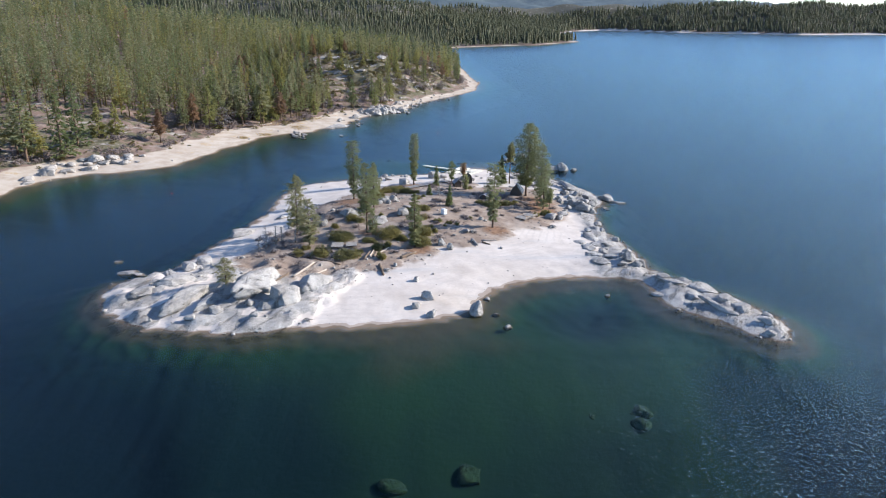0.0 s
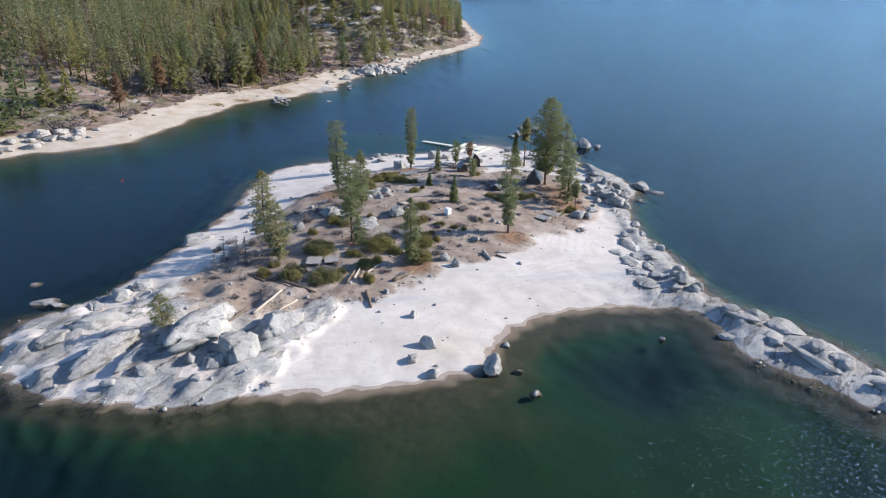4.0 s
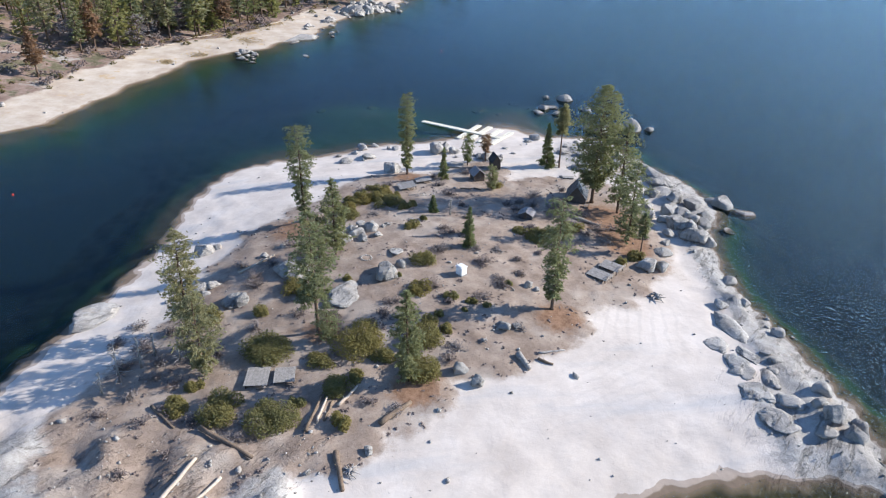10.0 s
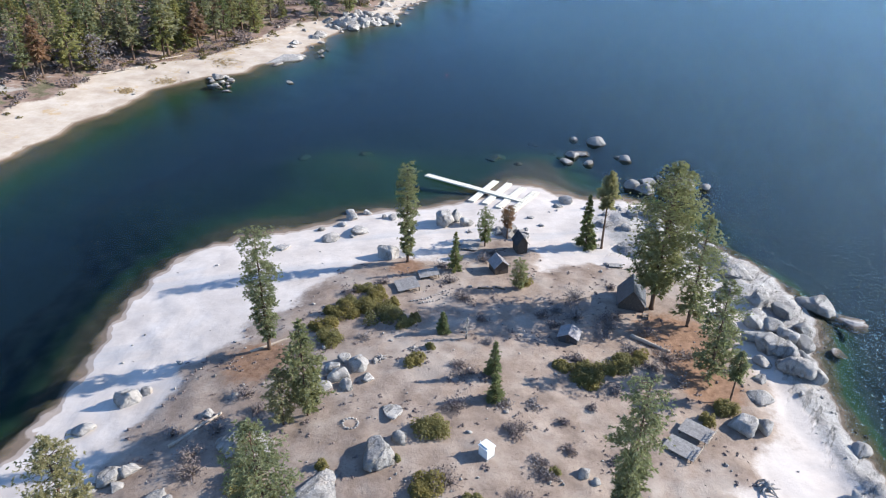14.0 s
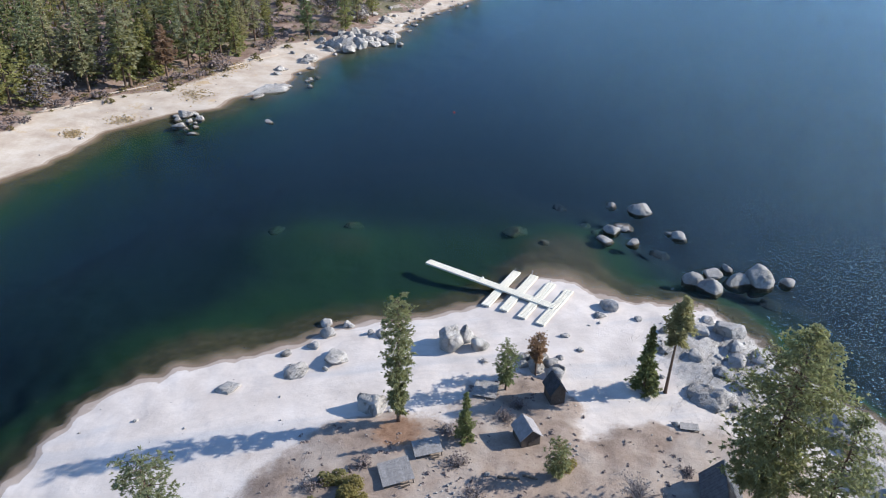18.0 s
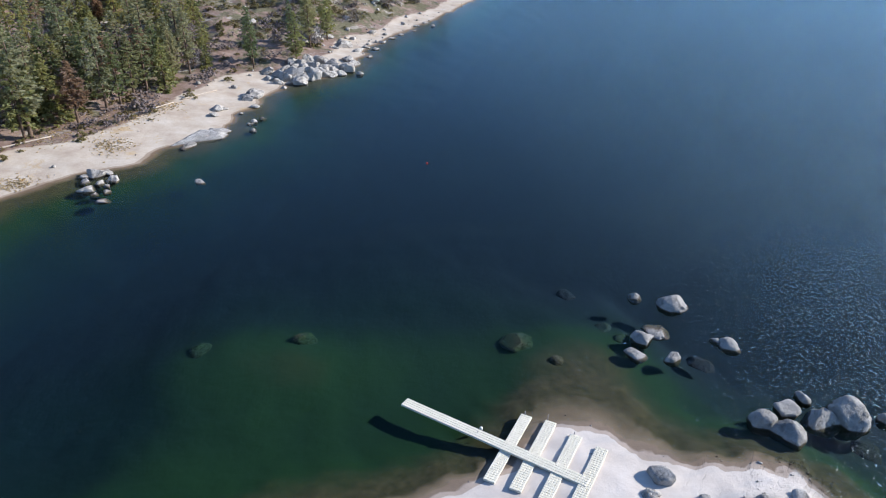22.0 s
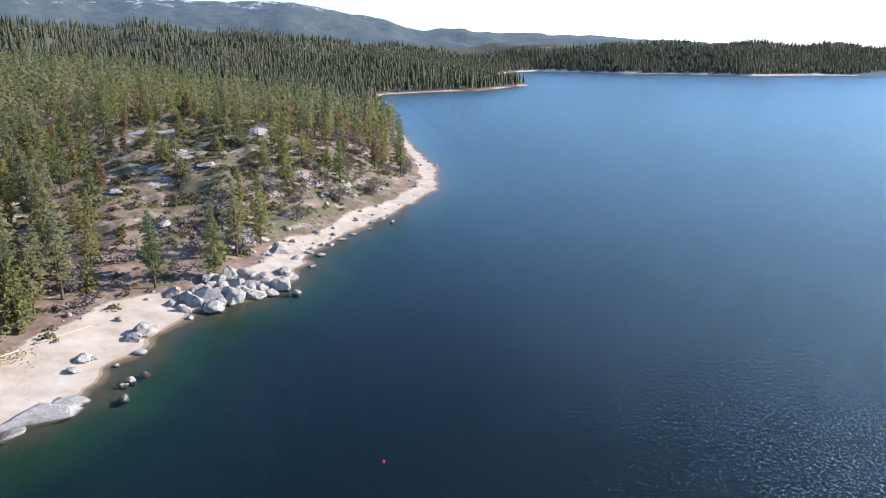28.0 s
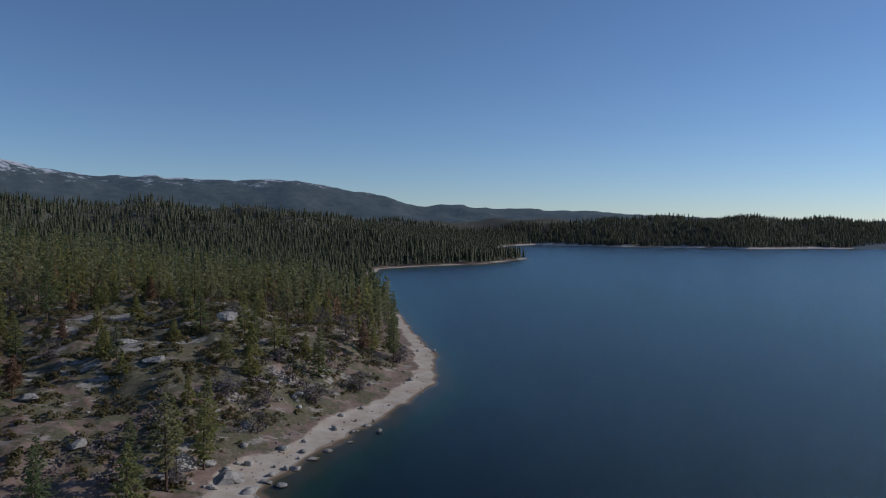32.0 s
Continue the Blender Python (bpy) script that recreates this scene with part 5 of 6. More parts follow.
def hut(label, x, y, wide, deep, wall, rise, turn, roof, side, ribs=9, category="shed", name="shed"):
    """A small gabled hut: its ridge runs along its depth."""
    top = tagged(new(name), label, category)
    t = 0.12
    for sx in (-1, 1):
        part("wall", boxed(sx * wide / 2 - (t if sx > 0 else 0), -deep / 2, -0.4, sx * wide / 2 + (t if sx < 0 else 0), deep / 2, wall), side, top)
    for sy in (-1, 1):
        bm = bmesh.new()
        y0, y1 = sy * deep / 2 - sy * t, sy * deep / 2
        prof = [(-wide / 2 + t, -0.4), (wide / 2 - t, -0.4), (wide / 2 - t, wall), (0, wall + rise - 0.04), (-wide / 2 + t, wall)]
        a = [bm.verts.new((px, y0, pz)) for px, pz in prof]
        b = [bm.verts.new((px, y1, pz)) for px, pz in prof]
        bm.faces.new(a), bm.faces.new(b)
        for k in range(5):
            bm.faces.new((a[k], a[(k + 1) % 5], b[(k + 1) % 5], b[k]))
        bmesh.ops.recalc_face_normals(bm, faces=bm.faces)
        part("gable_wall", bm, side, top)
    over, slope = 0.35, math.atan2(rise, wide / 2)
    run = (wide / 2 + over) / math.cos(slope)
    for sx in (-1, 1):
        slab = part("roof_slope", boxed(0, -deep / 2 - over, 0.01, run, deep / 2 + over, 0.07), roof, top)
        slab.matrix_basis = Matrix.Translation((0, 0, wall + rise)) @ Matrix.Rotation(slope if sx > 0 else math.pi - slope, 4, "Y") @ Matrix.Scale(1 if sx > 0 else -1, 4, (0, 0, 1))
        for k in range(ribs):
            yy = -deep / 2 - over + (k + 0.5) * (deep + 2 * over) / ribs
            rib = part("roof_seam", boxed(0.02, yy - 0.03, 0.072, run - 0.01, yy + 0.03, 0.10), roof, slab)
    door = part("door", boxed(-0.42, -deep / 2 - 0.05, 0.02, 0.42, -deep / 2 - 0.005, min(1.9, wall + rise * 0.5)), DARK_WOOD, top, "dark plank door")
    part("door_handle", boxed(0.28, -deep / 2 - 0.1, 0.95, 0.33, -deep / 2 - 0.052, 1.1), ROOF_METAL, door)
    part("window", boxed(wide / 2 + 0.004, -0.4, wall * 0.45, wide / 2 + 0.04, 0.4, wall * 0.8), TAR, top, "dark window")
    top.matrix_basis = pose(x, y, ground_z(x, y), 0, 0, turn)
    return top


hut("small brown board shed with a grey seamed roof", 13.4, 166.6, 3.3, 3.6, 2.1, 1.5, 18, ROOF_METAL, DARK_WOOD)
hut("narrow dark board shed with a steep roof at the beach", 19.6, 177.6, 2.6, 3.4, 2.9, 1.9, 14, TAR, DARK_WOOD)
hut("dark wooden cabin with a shiny grey roof under a big pine", 41.6, 154.4, 5.4, 7.0, 1.7, 3.4, -14, CABIN_ROOF, DARK_WOOD, 12, "cabin", "cabin")
hut("low dark hut with a weathered metal roof among dry shrubs", 25.2, 138.6, 3.6, 3.2, 1.5, 0.9, -20, ROOF_METAL, TAR)


def stairs(x, y, turn, count=4):
    top = tagged(new("wooden_stairs"), "short dark wooden stairs at the cabin's front", "stairs")
    for s in (-1, 1):
        part("stringer", boxed(s * 0.62 - 0.04, -1.3, -0.1, s * 0.62 + 0.04, 0, 0.85), DARK_WOOD, top)
    for k in range(count):
        part("tread", boxed(-0.575, -1.25 + k * 0.3, 0.12 + k * 0.2, 0.575, -0.98 + k * 0.3, 0.17 + k * 0.2), GREY_WOOD, top)
    top.matrix_basis = pose(x, y, ground_z(x, y), 0, 0, turn)


stairs(43.4, 149.2, -14)


def outhouse():
    top = tagged(new("portable_toilet"), "white portable toilet cabin standing on open soil", "toilet")
    part("body", boxed(-0.85, -0.95, 0.1, 0.85, 0.95, 1.95, bevel=0.05), WHITE_PAINT, top)
    part("base", boxed(-0.9, -1.0, -0.15, 0.9, 1.0, 0.098), GREY_WOOD, top)
    bm = bmesh.new()
    box(bm, -0.95, -1.05, 1.955, 0.95, 1.05, 2.06)
    box(bm, -0.7, -0.8, 2.062, 0.7, 0.8, 2.22, bevel=0.07)
    part("roof", bm, WHITE_PAINT, top)
    door = part("door", boxed(-0.40, -1.0, 0.18, 0.42, -0.955, 1.85, bevel=0.012), WHITE_PAINT, top)
    part("door_handle", boxed(0.28, -1.04, 0.95, 0.34, -1.002, 1.12), ROOF_METAL, door)
    for k in range(3):
        part("vent", boxed(0.855, -0.5, 1.55 + 0.08 * k, 0.872, 0.5, 1.59 + 0.08 * k), GREY_WOOD, top)
    part("vent_pipe", boxed(-0.62, 0.82, 2.065, -0.50, 0.94, 2.75, bevel=0.02), WHITE_PAINT, top)
    top.matrix_basis = pose(6.6, 105.8, ground_z(6.6, 105.8) + 0.05, 0, 0, 42)


outhouse()


# ---- floating dock ----
def float_blocks(length, width, size=0.5):
    """Rounded plastic cubes joined in rows."""
    v, f = [], []
    nl, nw = int(round(length / size)), int(round(width / size))
    for i in range(nl):
        for j in range(nw):
            x, y, b = (i + 0.5) * size - length / 2, (j + 0.5) * size - width / 2, len(v)
            for z, r in ((-0.20, 0.235), (0.15, 0.243), (0.20, 0.20)):
                v += [(x - r, y - r, z), (x + r, y - r, z), (x + r, y + r, z), (x - r, y + r, z)]
            for k in range(2):
                for s in range(4):
                    f.append((b + 4 * k + s, b + 4 * k + (s + 1) % 4, b + 4 * k + 4 + (s + 1) % 4, b + 4 * k + 4 + s))
            f.append((b + 8, b + 9, b + 10, b + 11))
    return v, f


def dock():
    top = tagged(new("floating_dock"), "cream-white modular plastic dock with four cross fingers", "dock")
    rows = [((-4.2, 229.6), (24.4, 208.3), 2.0)]
    rows += [(a, b, 2.0) for a, b in (((17.3, 224.9), (8.8, 209.9)), ((21.3, 223.1), (12.8, 208.0)), ((24.9, 219.3), (16.3, 204.6)), ((28.5, 216.0), (20.0, 202.0)))]
    for k, (a, b, w) in enumerate(rows):
        za, zb = (max(ground_z(*p), 0.02) + 0.26 for p in (a, b))
        length = math.dist(a, b)
        o = part("walkway" if k == 0 else "finger", mesh_of("dock_section", *float_blocks(length, w), DOCK_PLASTIC, False), DOCK_PLASTIC, top)
        o.matrix_basis = Matrix.Translation(((a[0] + b[0]) / 2, (a[1] + b[1]) / 2, (za + zb) / 2 + (0.0 if k == 0 else 0.045)))
        o.matrix_basis = o.matrix_basis @ Matrix.Rotation(math.atan2(b[1] - a[1], b[0] - a[0]), 4, "Z") @ Matrix.Rotation(-math.atan2(zb - za, length), 4, "Y")
    for x, y in ((20.9, 224.0), (17.0, 225.0), (24.6, 219.6), (8.2, 220.6)):
        v, f = tube([(x, y, -0.6), (x, y, 1.3)], [0.07, 0.07], 8)
        part("mooring_post", mesh_of("mooring_post", v, f, ROOF_METAL), ROOF_METAL, top)


dock()


def buoy(x, y, material, label):
    top = tagged(new("buoy"), label, "buoy")
    v, f = tube([(0, 0, -0.25), (0, 0, -0.1), (0, 0, 0.25), (0, 0, 0.42)], [0.1, 0.28, 0.28, 0.1], 12)
    part("float", mesh_of("float", v, f, material), material, top)
    v, f = tube([(0, 0, 0.422), (0, 0, 0.62)], [0.04, 0.04], 8)
    part("ring", mesh_of("ring", v, f, ROOF_METAL), ROOF_METAL, top)
    top.location = (x, y, 0.05)
    return top


buoy(3.8, 343.0, RED_PLASTIC, "small red marker buoy afloat on the lake")
buoy(-125, 161.5, RED_PLASTIC, "small red marker buoy near the mainland beach")
buoy(9.0, 222.4, WHITE_PAINT, "white mooring buoy beside the dock")


# ---- logs, stumps and stones ----
def log(x0, y0, x1, y1, r, seed, material, label, lift=0.0):
    rnd = random.Random(seed)
    n, pts, rad = 7, [], []
    for k in range(n):
        u = k / (n - 1)
        x, y = x0 + (x1 - x0) * u, y0 + (y1 - y0) * u
        pts.append((x + rnd.uniform(-0.12, 0.12), y + rnd.uniform(-0.12, 0.12), 0))
        rad.append(r * (1.1 - 0.35 * u) * rnd.uniform(0.92, 1.08))
    za, zb = ground_z(x0, y0) + r * 0.75, ground_z(x1, y1) + r * 0.6 + lift
    mid = max(0.0, max(ground_z(p[0], p[1]) + r * 0.4 - (za + (zb - za) * k / (n - 1)) for k, p in enumerate(pts)))
    pts = [(p[0], p[1], za + (zb - za) * k / (n - 1) + mid * 0.8) for k, p in enumerate(pts)]
    top = tagged(new("log"), label, "log")
    v, f = tube(pts, rad, 10)
    part("stem", mesh_of("stem", v, f, material), material, top)
    for k in (2, 4):
        a = rnd.uniform(0, math.tau)
        p = Vector(pts[k])
        v, f = tube([p, p + Vector((math.cos(a) * r * 1.6, math.sin(a) * r * 1.6, r * 1.1))], [r * 0.22, r * 0.1], 5)
        part("branch_stub", mesh_of("branch_stub", v, f, material), material, top)


LOGS = ((-8.9, 61.0, -3.6, 66.1, 0.5, BROWN_LOG), (-21.2, 58.7, -19.7, 67.5, 0.3, BROWN_LOG), (-19.7, 61, -18.7, 67, 0.26, PALE_LOG), (-18.4, 61.5, -17.6, 66.2, 0.25, BROWN_LOG),
        (16.9, 79.6, 18.7, 75.9, 0.6, GREY_WOOD), (-39.2, 59.4, -29.0, 52.8, 0.42, BROWN_LOG), (-41.9, 39.5, -37.5, 51.6, 0.38, PALE_LOG), (-15.7, 54.8, -13.7, 47.3, 0.48, BROWN_LOG),
        (38.2, 140.7, 45.0, 136.3, 0.42, PALE_LOG), (52.0, 172.4, 61.4, 180.3, 0.36, PALE_LOG), (21.0, 80.5, 26.5, 82.0, 0.22, GREY_WOOD), (-16.5, 65, -13.5, 70, 0.3, PALE_LOG),
        (8.0, 157.4, 11.4, 157.2, 0.22, BROWN_LOG), (12.0, 157.8, 14.2, 157.5, 0.2, BROWN_LOG), (-44, 42, -47.5, 32, 0.3, BROWN_LOG), (-33, 49, -36.5, 42, 0.26, PALE_LOG),
        (-37, 134, -26, 140.5, 0.25, PALE_LOG), (-45, 110, -38, 117, 0.28, PALE_LOG), (-50, 66, -44, 60, 0.3, BROWN_LOG), (20.8, 79, 23.6, 77.6, 0.3, BROWN_LOG),
        (-135, 352, -122, 364, 0.3, PALE_LOG), (-104, 385, -92, 402, 0.3, PALE_LOG), (-90, 406, -80, 420, 0.28, PALE_LOG), (-150, 330, -136, 344, 0.3, PALE_LOG))
for k, (x0, y0, x1, y1, r, mat) in enumerate(LOGS):
    log(x0, y0, x1, y1, r, 900 + k, mat, {"brown_log": "fallen brown log with broken stubs on the ground", "bleached_log": "bleached bare driftwood log lying on the ground",
                                          "weathered_wood": "short thick grey log at the beach edge"}[mat.name])


def root_wad(x, y, size, seed):
    rnd = random.Random(seed)
    top = tagged(new("root_stump"), "bleached uprooted stump with tangled roots on sand", "stump")
    v, f = tube([(0, 0, -0.15), (0, 0, 0.3 * size), (0.1, 0.05, 0.5 * size)], [0.3 * size, 0.22 * size, 0.16 * size], 9)
    part("stump", mesh_of("stump", v, f, GREY_WOOD), GREY_WOOD, top)
    for k in range(11):
        a, l = k * 0.571 + rnd.uniform(-0.2, 0.2), size * rnd.uniform(0.6, 1.15)
        pts = [(0.1 * math.cos(a), 0.1 * math.sin(a), 0.25 * size), (0.5 * l * math.cos(a), 0.5 * l * math.sin(a), rnd.uniform(0.15, 0.45) * size),
               (l * math.cos(a + 0.3), l * math.sin(a + 0.3), rnd.uniform(-0.05, 0.4) * size)]
        v, f = tube(pts, [0.11 * size, 0.075 * size, 0.03 * size], 5)
        part("root", mesh_of("root", v, f, GREY_WOOD), GREY_WOOD, top)
    top.location = (x, y, ground_z(x, y))


for k, (x, y, s) in enumerate(((-33, 14, 1.6), (50.9, 103.2, 2.4), (7.6, 189.2, 1.1), (-11.5, 129.5, 1.4), (-5.5, 132.5, 1.3), (10.3, 83, 1.2), (-13, 51, 1.8), (-29.5, 188, 1.4))):
    root_wad(x, y, s, 950 + k)

FIELD_STONE = boulder_mesh(5, 0.32, 0.28, 0.24, GRANITE, 2)


def stones(places, label, group):
    rnd = random.Random(len(places))
    for x, y in places:
        o = new("stone", FIELD_STONE)
        o.matrix_basis = pose(x, y, ground_z(x, y) + 0.1, rnd.uniform(0, 40), 0, rnd.uniform(0, 360)) @ Matrix.Scale(rnd.uniform(0.7, 1.25), 4)
        tagged(o, label, "stone", group)


stones([(-15.4 + 1.25 * math.cos(a * math.tau / 14), 112.4 + 1.25 * math.sin(a * math.tau / 14)) for a in range(14)], "pale field stone in the fire ring", "fire ring stones")
stones([(-6.6 + 0.75 * k + 0.1 * math.sin(k * 5), 151.2 + 0.05 * k * k + 0.2 * math.sin(k * 3)) for k in range(11)], "pale stone in a path border row", "path border stones")
stones([(-4.6 + 0.7 * k + 0.15 * math.sin(k * 4), 150.1 + 0.06 * k * k + 0.2 * math.sin(k * 7)) for k in range(10)], "pale stone in a path border row", "path border stones")
stones([(20.8 + 0.9 * math.sin(k * 2.3), 163 + 0.7 * k * 0.5) for k in range(8)], "pale stone beside the small shed", "stones by the shed")

stones([(14.5 + 1.9 * math.sin(k * 2.1) * (0.4 + 0.05 * k), 87.6 + 1.5 * math.cos(k * 3.3) * (0.4 + 0.05 * k)) for k in range(16)], "dark soot-stained rock of a heap on soil", "heaped dark rocks")
stones([(17 + 1.1 * math.sin(k * 2.3), 101.6 + 0.9 * math.cos(k * 1.7)) for k in range(7)], "grey stone beside dry shrubs on soil", "stones by the shrubs")
# flat slabs that show through the soil and the western sand
for k, (x, y, w, l, h, a) in enumerate(((-8.6, 115.4, 4.4, 6.4, 0.9, 20), (-18.6, 99.0, 8.4, 12, 1.5, -24), (-72.6, 97, 8.6, 15, 3.0, -40), (-30.4, 108.6, 6, 11, 2.6, -20))):
    boulder(x, y, w, h, 740 + k, "flat pale granite slab bedded in the ground", "granite slabs", deep=0.42, turn=a, long=l)
# whale-backed slabs of the shore
for k, (x, y, w, l, h, a) in enumerate(((-50.5, 31, 11, 29, 7.6, -28), (-35.5, 34.5, 9, 18, 7.0, -32), (-71, 22, 7, 19, 4.4, -30), (-62.5, 21.5, 6, 18, 4.6, -26), (-79, 36, 8, 17, 4.2, -50),
                                        (-44, 26.5, 3.6, 8, 2.6, -30), (69.5, 171, 6, 22, 2.6, 22), (64, 92, 5, 16, 1.6, 12), (88, 24, 5, 16, 2.0, 38), (80, 44, 5.5, 13, 1.8, 30),
                                        (-86, 30, 6, 14, 2.0, -40), (59, 86.5, 5, 9, 1.1, 4), (60.2, 79.5, 6, 10, 1.3, 2), (60.8, 71.5, 6.6, 10.5, 1.4, 4), (62, 64, 6.6, 10, 1.5, 12), (64.4, 82.5, 5.6, 8, 1.2, -12), (65, 75.5, 5.4, 8.5, 1.1, 6), (66.2, 68, 5, 8, 1.3, 14),
                                        (-75, 367.5, 9, 23, 3.2, -58), (-70, 374, 6, 12, 2.4, -50), (68, 181, 4.6, 12, 1.8, 30))):
    boulder(x, y, w, h, 700 + k, "long smooth whale-backed granite slab at the shore", "granite slabs", deep=0.46, turn=a, long=l)
# sunken stones
for k, (x, y, w) in enumerate(((10.6, -52, 5.5), (51, -28.5, 5), (39.7, -30.2, 3), (50, -33.5, 4), (-4.3, -55.7, 4.5), (-25, 252.3, 5.5), (-46, 250.6, 4), (19.6, 249.6, 5.5), (26.4, 241.5, 3.2), (39.5, 255.3, 4), (35.2, 275, 4.5), (41.5, 250.5, 4), (58.6, 247.6, 5), (77, 219, 5), (63, 100, 3))):
    o = boulder(x, y, w * 1.2, w * 0.4, 760 + k, "algae-covered boulder sunk in the green shallows", "sunken boulders", cuts=6)
    o.location.z = -3.0 if y < 0 else min(ground_z(x, y) - 0.02 * w, -0.2 * w - 0.7)


# dead standing tree of the west shore
def snag(x, y, h, seed):
    rnd = np.random.RandomState(seed)
    top = tagged(new("dead_tree"), "bare grey dead pine with thin broken branches", "tree")
    v, f = tube([(0, 0, -0.2), (0.1, 0, h * 0.5), (0.35, 0.2, h)], [0.26, 0.18, 0.05], 8)
    part("trunk", mesh_of("trunk", v, f, GREY_WOOD), GREY_WOOD, top)
    for k in range(40):
        u, a = rnd.uniform(0.12, 0.97), rnd.uniform(0, math.tau)
        l = (1.25 - u) * h * 0.36 * rnd.uniform(0.5, 1.2)
        p = np.array([0.1 * u, 0.1 * u, h * u])
        q = p + l * np.array([math.cos(a), math.sin(a), rnd.uniform(-0.2, 0.35)])
        v, f = tube([p, (p + q) / 2 + (0, 0, 0.1), q], [0.09, 0.06, 0.02], 4)
        part("branch", mesh_of("branch", v, f, GREY_WOOD), GREY_WOOD, top)
    top.location = (x, y, ground_z(x, y))


for k, (x, y, h) in enumerate(((-56, 77.5, 7.5), (-58.6, 73.6, 9), (-54.5, 81, 5.5), (-60.5, 70, 5), (-49, 79, 5), (4.6, 136.5, 5))):
    snag(x, y, h, 970 + k)


# ---- small scatter ----
def scatter(name, label, category, x, y, size, verts, tri, material, sink=0.3, tint=None):
    rnd = np.random.RandomState(len(x))
    z = fields(x, y)["z"]
    a = rnd.uniform(0, math.tau, len(x))[:, None]
    s = np.asarray(size)[:, None]
    v0 = verts[None] * rnd.uniform(0.75, 1.25, (len(x), 1, 3))
    vx = s * (v0[..., 0] * np.cos(a) - v0[..., 1] * np.sin(a)) + x[:, None]
    vy = s * (v0[..., 0] * np.sin(a) + v0[..., 1] * np.cos(a)) + y[:, None]
    vz = s * (v0[..., 2] + sink) + z[:, None]
    t = np.zeros(len(x)) if tint is None else tint
    return fast_stuff(name, np.stack([vx, vy, vz], -1).reshape(-1, 3), tri, verts.shape[0], len(x), material, np.repeat(t, verts.shape[0]), label, category)


def rubble_mesh():
    bm = bmesh.new()
    bmesh.ops.create_icosphere(bm, subdivisions=1, radius=0.5)
    rnd = random.Random(3)
    v = np.array([tuple(q.co * rnd.uniform(0.75, 1.2)) for q in bm.verts]) * (1, 0.85, 0.7)
    f = np.array([[q.index for q in face.verts] for face in bm.faces])
    bm.free()
    return v, f


RV, RF = rubble_mesh()
rnd = np.random.RandomState(41)
x, y = rnd.uniform(-104, 106, 60000), rnd.uniform(0, 226, 60000)
f = fields(x, y)
share = np.where(f["granite"] > 0.3, 0.16, 0.012) + 0.10 * blob(x, y, -35, 18, 10, 6) + 0.14 * blob(x, y, -20, 48, 12, 6) + 0.02 * f["soil"] + 0.10 * step01(2.5 - np.abs(f["d"]), 0, 2) * (f["granite"] > 0.2)
ok = (f["d"] > -2.5) & (rnd.uniform(0, 1, len(x)) < share)
scatter("rubble", "scattered small granite stones and rubble over the island", "stones", x[ok], y[ok], rnd.pareto(2.6, ok.sum()).clip(0, 4) * 0.34 + 0.16, RV, RF, GRANITE, 0.12)
x, y = rnd.uniform(-210, 70, 40000), rnd.uniform(180, 760, 40000)
m = signed_distance(x, y, LAND)
share = 0.10 * step01(36 - m, 0, 10) * (0.15 + step01(y, 430, 520)) + 0.16 * blob(x, y, -195, 195, 22, 26) + 0.03 * (m > 25) * blob(x, y, -60, 570, 90, 100)
ok = (m > -1) & (rnd.uniform(0, 1, len(x)) < share)
scatter("rubble", "scattered granite stones along the mainland shore", "stones", x[ok], y[ok], rnd.pareto(2.2, ok.sum()).clip(0, 4) * 0.75 + 0.35, RV, RF, GRANITE_WARM, 0.12)
# low plants of the mainland slopes
v0, f0 = clumps(rnd.normal(0, 1, (14, 3)) * (0.6, 0.6, 0.24) + (0, 0, 0.5), np.full(14, 0.62), rnd, 0.4)
x, y = rnd.uniform(-330, 60, 80000), rnd.uniform(150, 860, 80000)
m = signed_distance(x, y, LAND)
share = step01(m, 18, 34) * (0.035 + 0.5 * blob(x, y, -65, 620, 120, 150) * step01(wavy(x, y, 26, 81), -0.4, 0.3))
ok = rnd.uniform(0, 1, len(x)) < share
scatter("undergrowth", "low olive-green brush between the mainland trees", "bushes", x[ok], y[ok], rnd.uniform(0.6, 2.1, ok.sum()), v0, f0, BRUSH, 0, rnd.uniform(0, 0.55, ok.sum()))
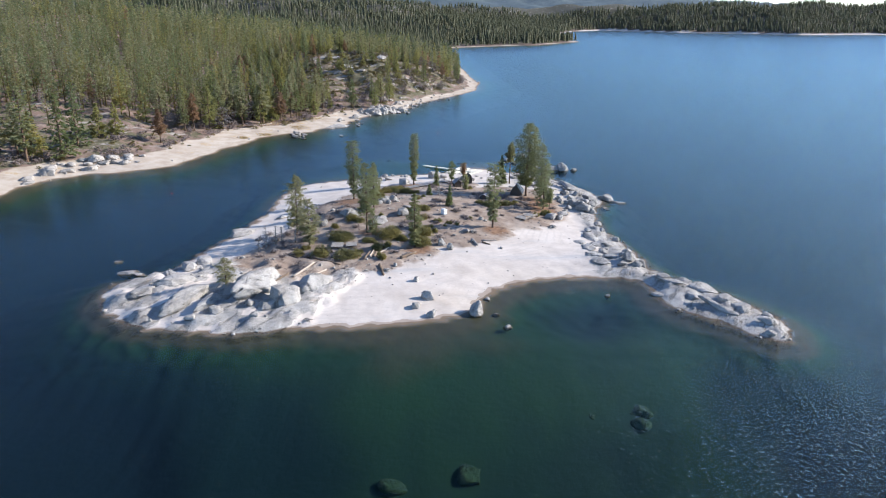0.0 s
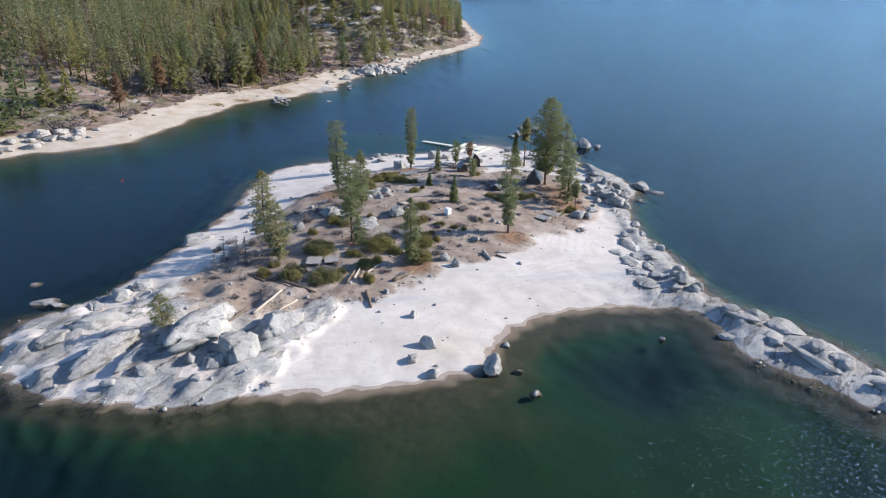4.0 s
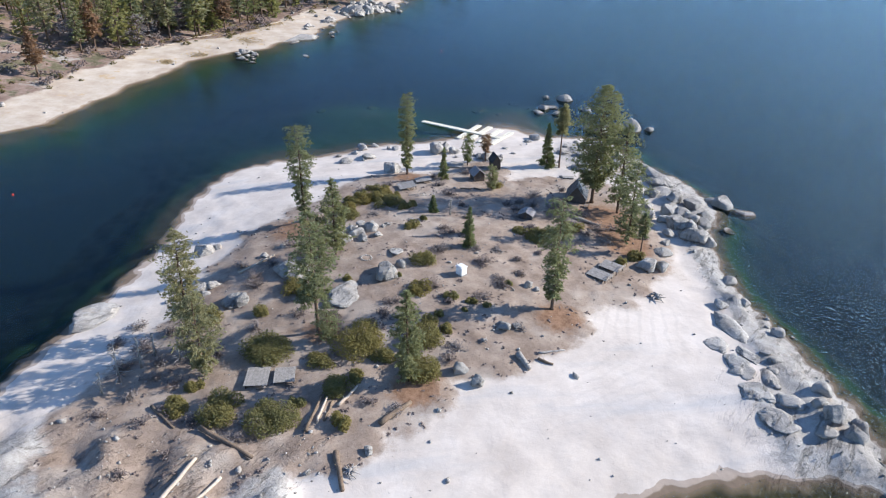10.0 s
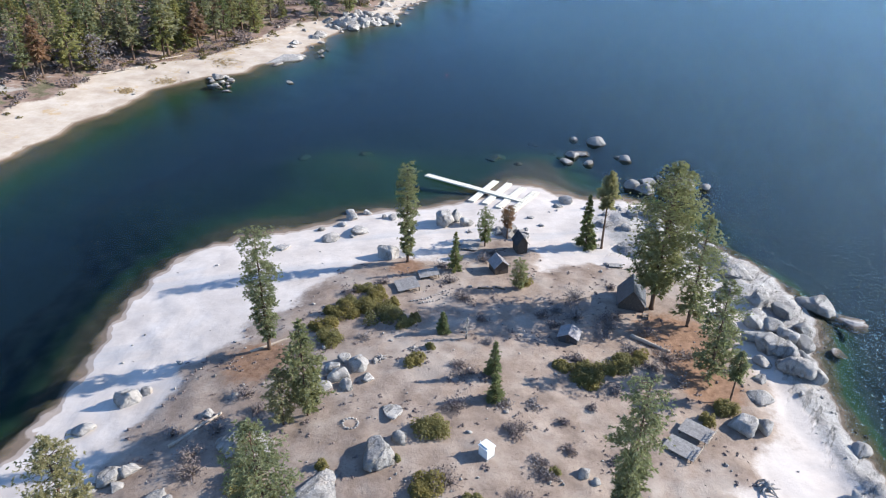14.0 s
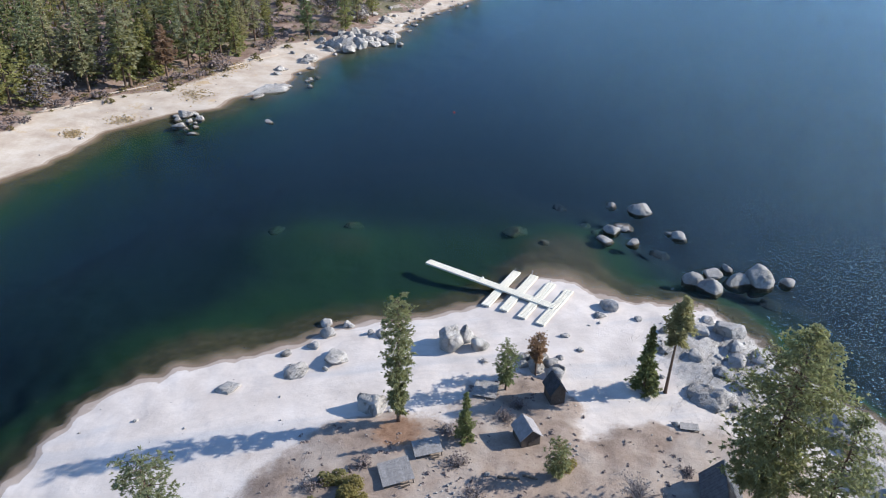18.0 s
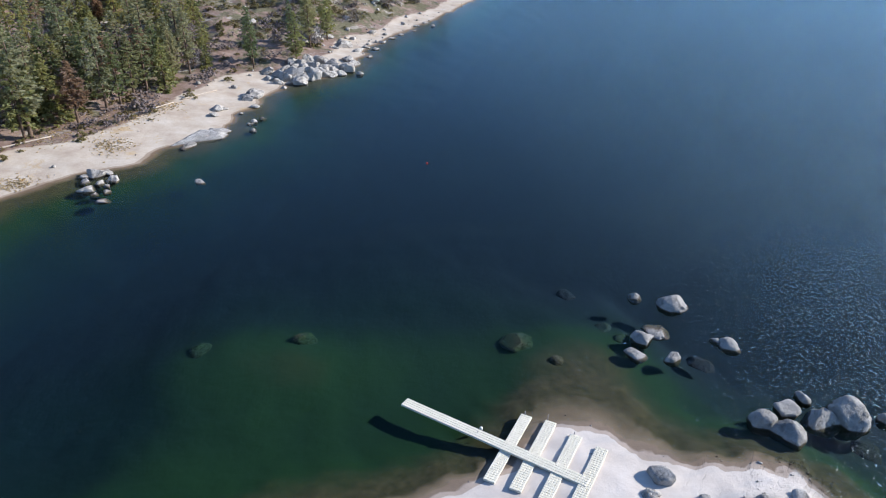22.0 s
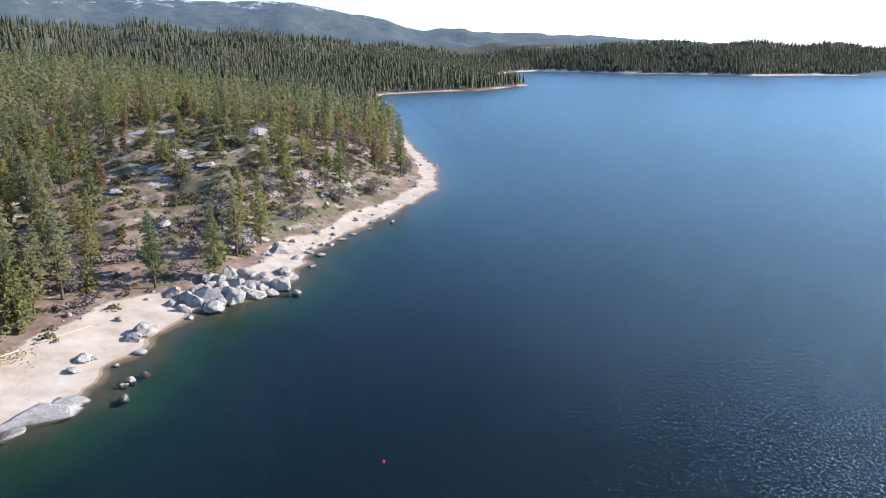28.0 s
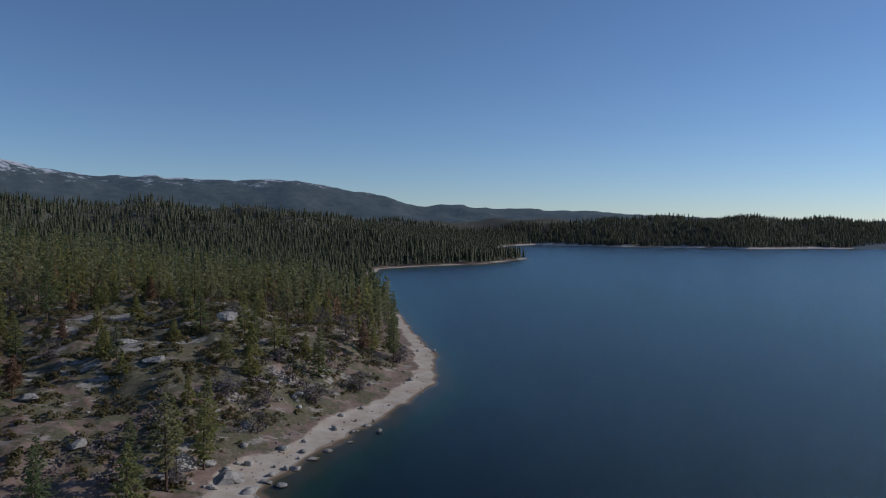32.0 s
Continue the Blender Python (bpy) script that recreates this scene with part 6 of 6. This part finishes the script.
# dry weeds on the island's soil
v0, f0 = clumps(rnd.normal(0, 1, (4, 3)) * (0.3, 0.3, 0.06) + (0, 0, 0.16), np.full(4, 0.45), rnd, 0.5)
x, y = rnd.uniform(-66, 58, 16000), rnd.uniform(36, 186, 16000)
f = fields(x, y)
ok = (f["soil"] > 0.5) & (rnd.uniform(0, 1, len(x)) < 0.03 + 0.5 * step01(wavy(x, y, 11, 87), 0.35, 0.9) + 0.07 * step01(3 - np.abs(f["soil_d"]), 0, 2.5))
scatter("dry_weeds", "dry brown weeds and litter on the island soil", "weeds", x[ok], y[ok], rnd.uniform(0.35, 1.0, ok.sum()), v0, f0, DRY_BRUSH, 0)

# leafless brush where the mainland beach meets the woods
v0, f0 = clumps(rnd.normal(0, 1, (16, 3)) * (0.55, 0.55, 0.35) + (0, 0, 0.7), np.full(16, 0.42), rnd, 0.4)
x, y = rnd.uniform(-330, 40, 40000), rnd.uniform(150, 640, 40000)
m = signed_distance(x, y, LAND)
ok = rnd.uniform(0, 1, len(x)) < 0.3 * step01(m, 24, 32) * step01(75 - m, 0, 30) * step01(wavy(x, y, 30, 83), -0.2, 0.4)
scatter("dry_brush", "leafless mauve-grey brush at the edge of the woods", "bushes", x[ok], y[ok], rnd.uniform(1.0, 3.0, ok.sum()), v0, f0, DRY_BRUSH, 0)

# golden dry grass along the mainland beach
x, y, r = np.array([(-119, 330, 2.6), (-115, 376, 6.5), (-130, 314, 1.8), (-101, 359, 3.4), (-103, 386, 4.5), (-124, 364, 5.0), (-95, 398, 3.5)]).T
n = 260
gx, gy = (np.repeat(v, n) + rnd.normal(0, 1, len(x) * n) * np.repeat(r, n) for v in (x, y))
v0, f0 = clumps(rnd.normal(0, 1, (5, 3)) * (0.35, 0.35, 0.06) + (0, 0, 0.3), np.full(5, 0.6), rnd, 0.6)
keep = fields(gx, gy)["z"] > 0.12
scatter("dry_grass", "golden dry grass tufts on the mainland beach", "grass", gx[keep], gy[keep], rnd.uniform(0.25, 0.6, keep.sum()), v0, f0, STRAW, 0)
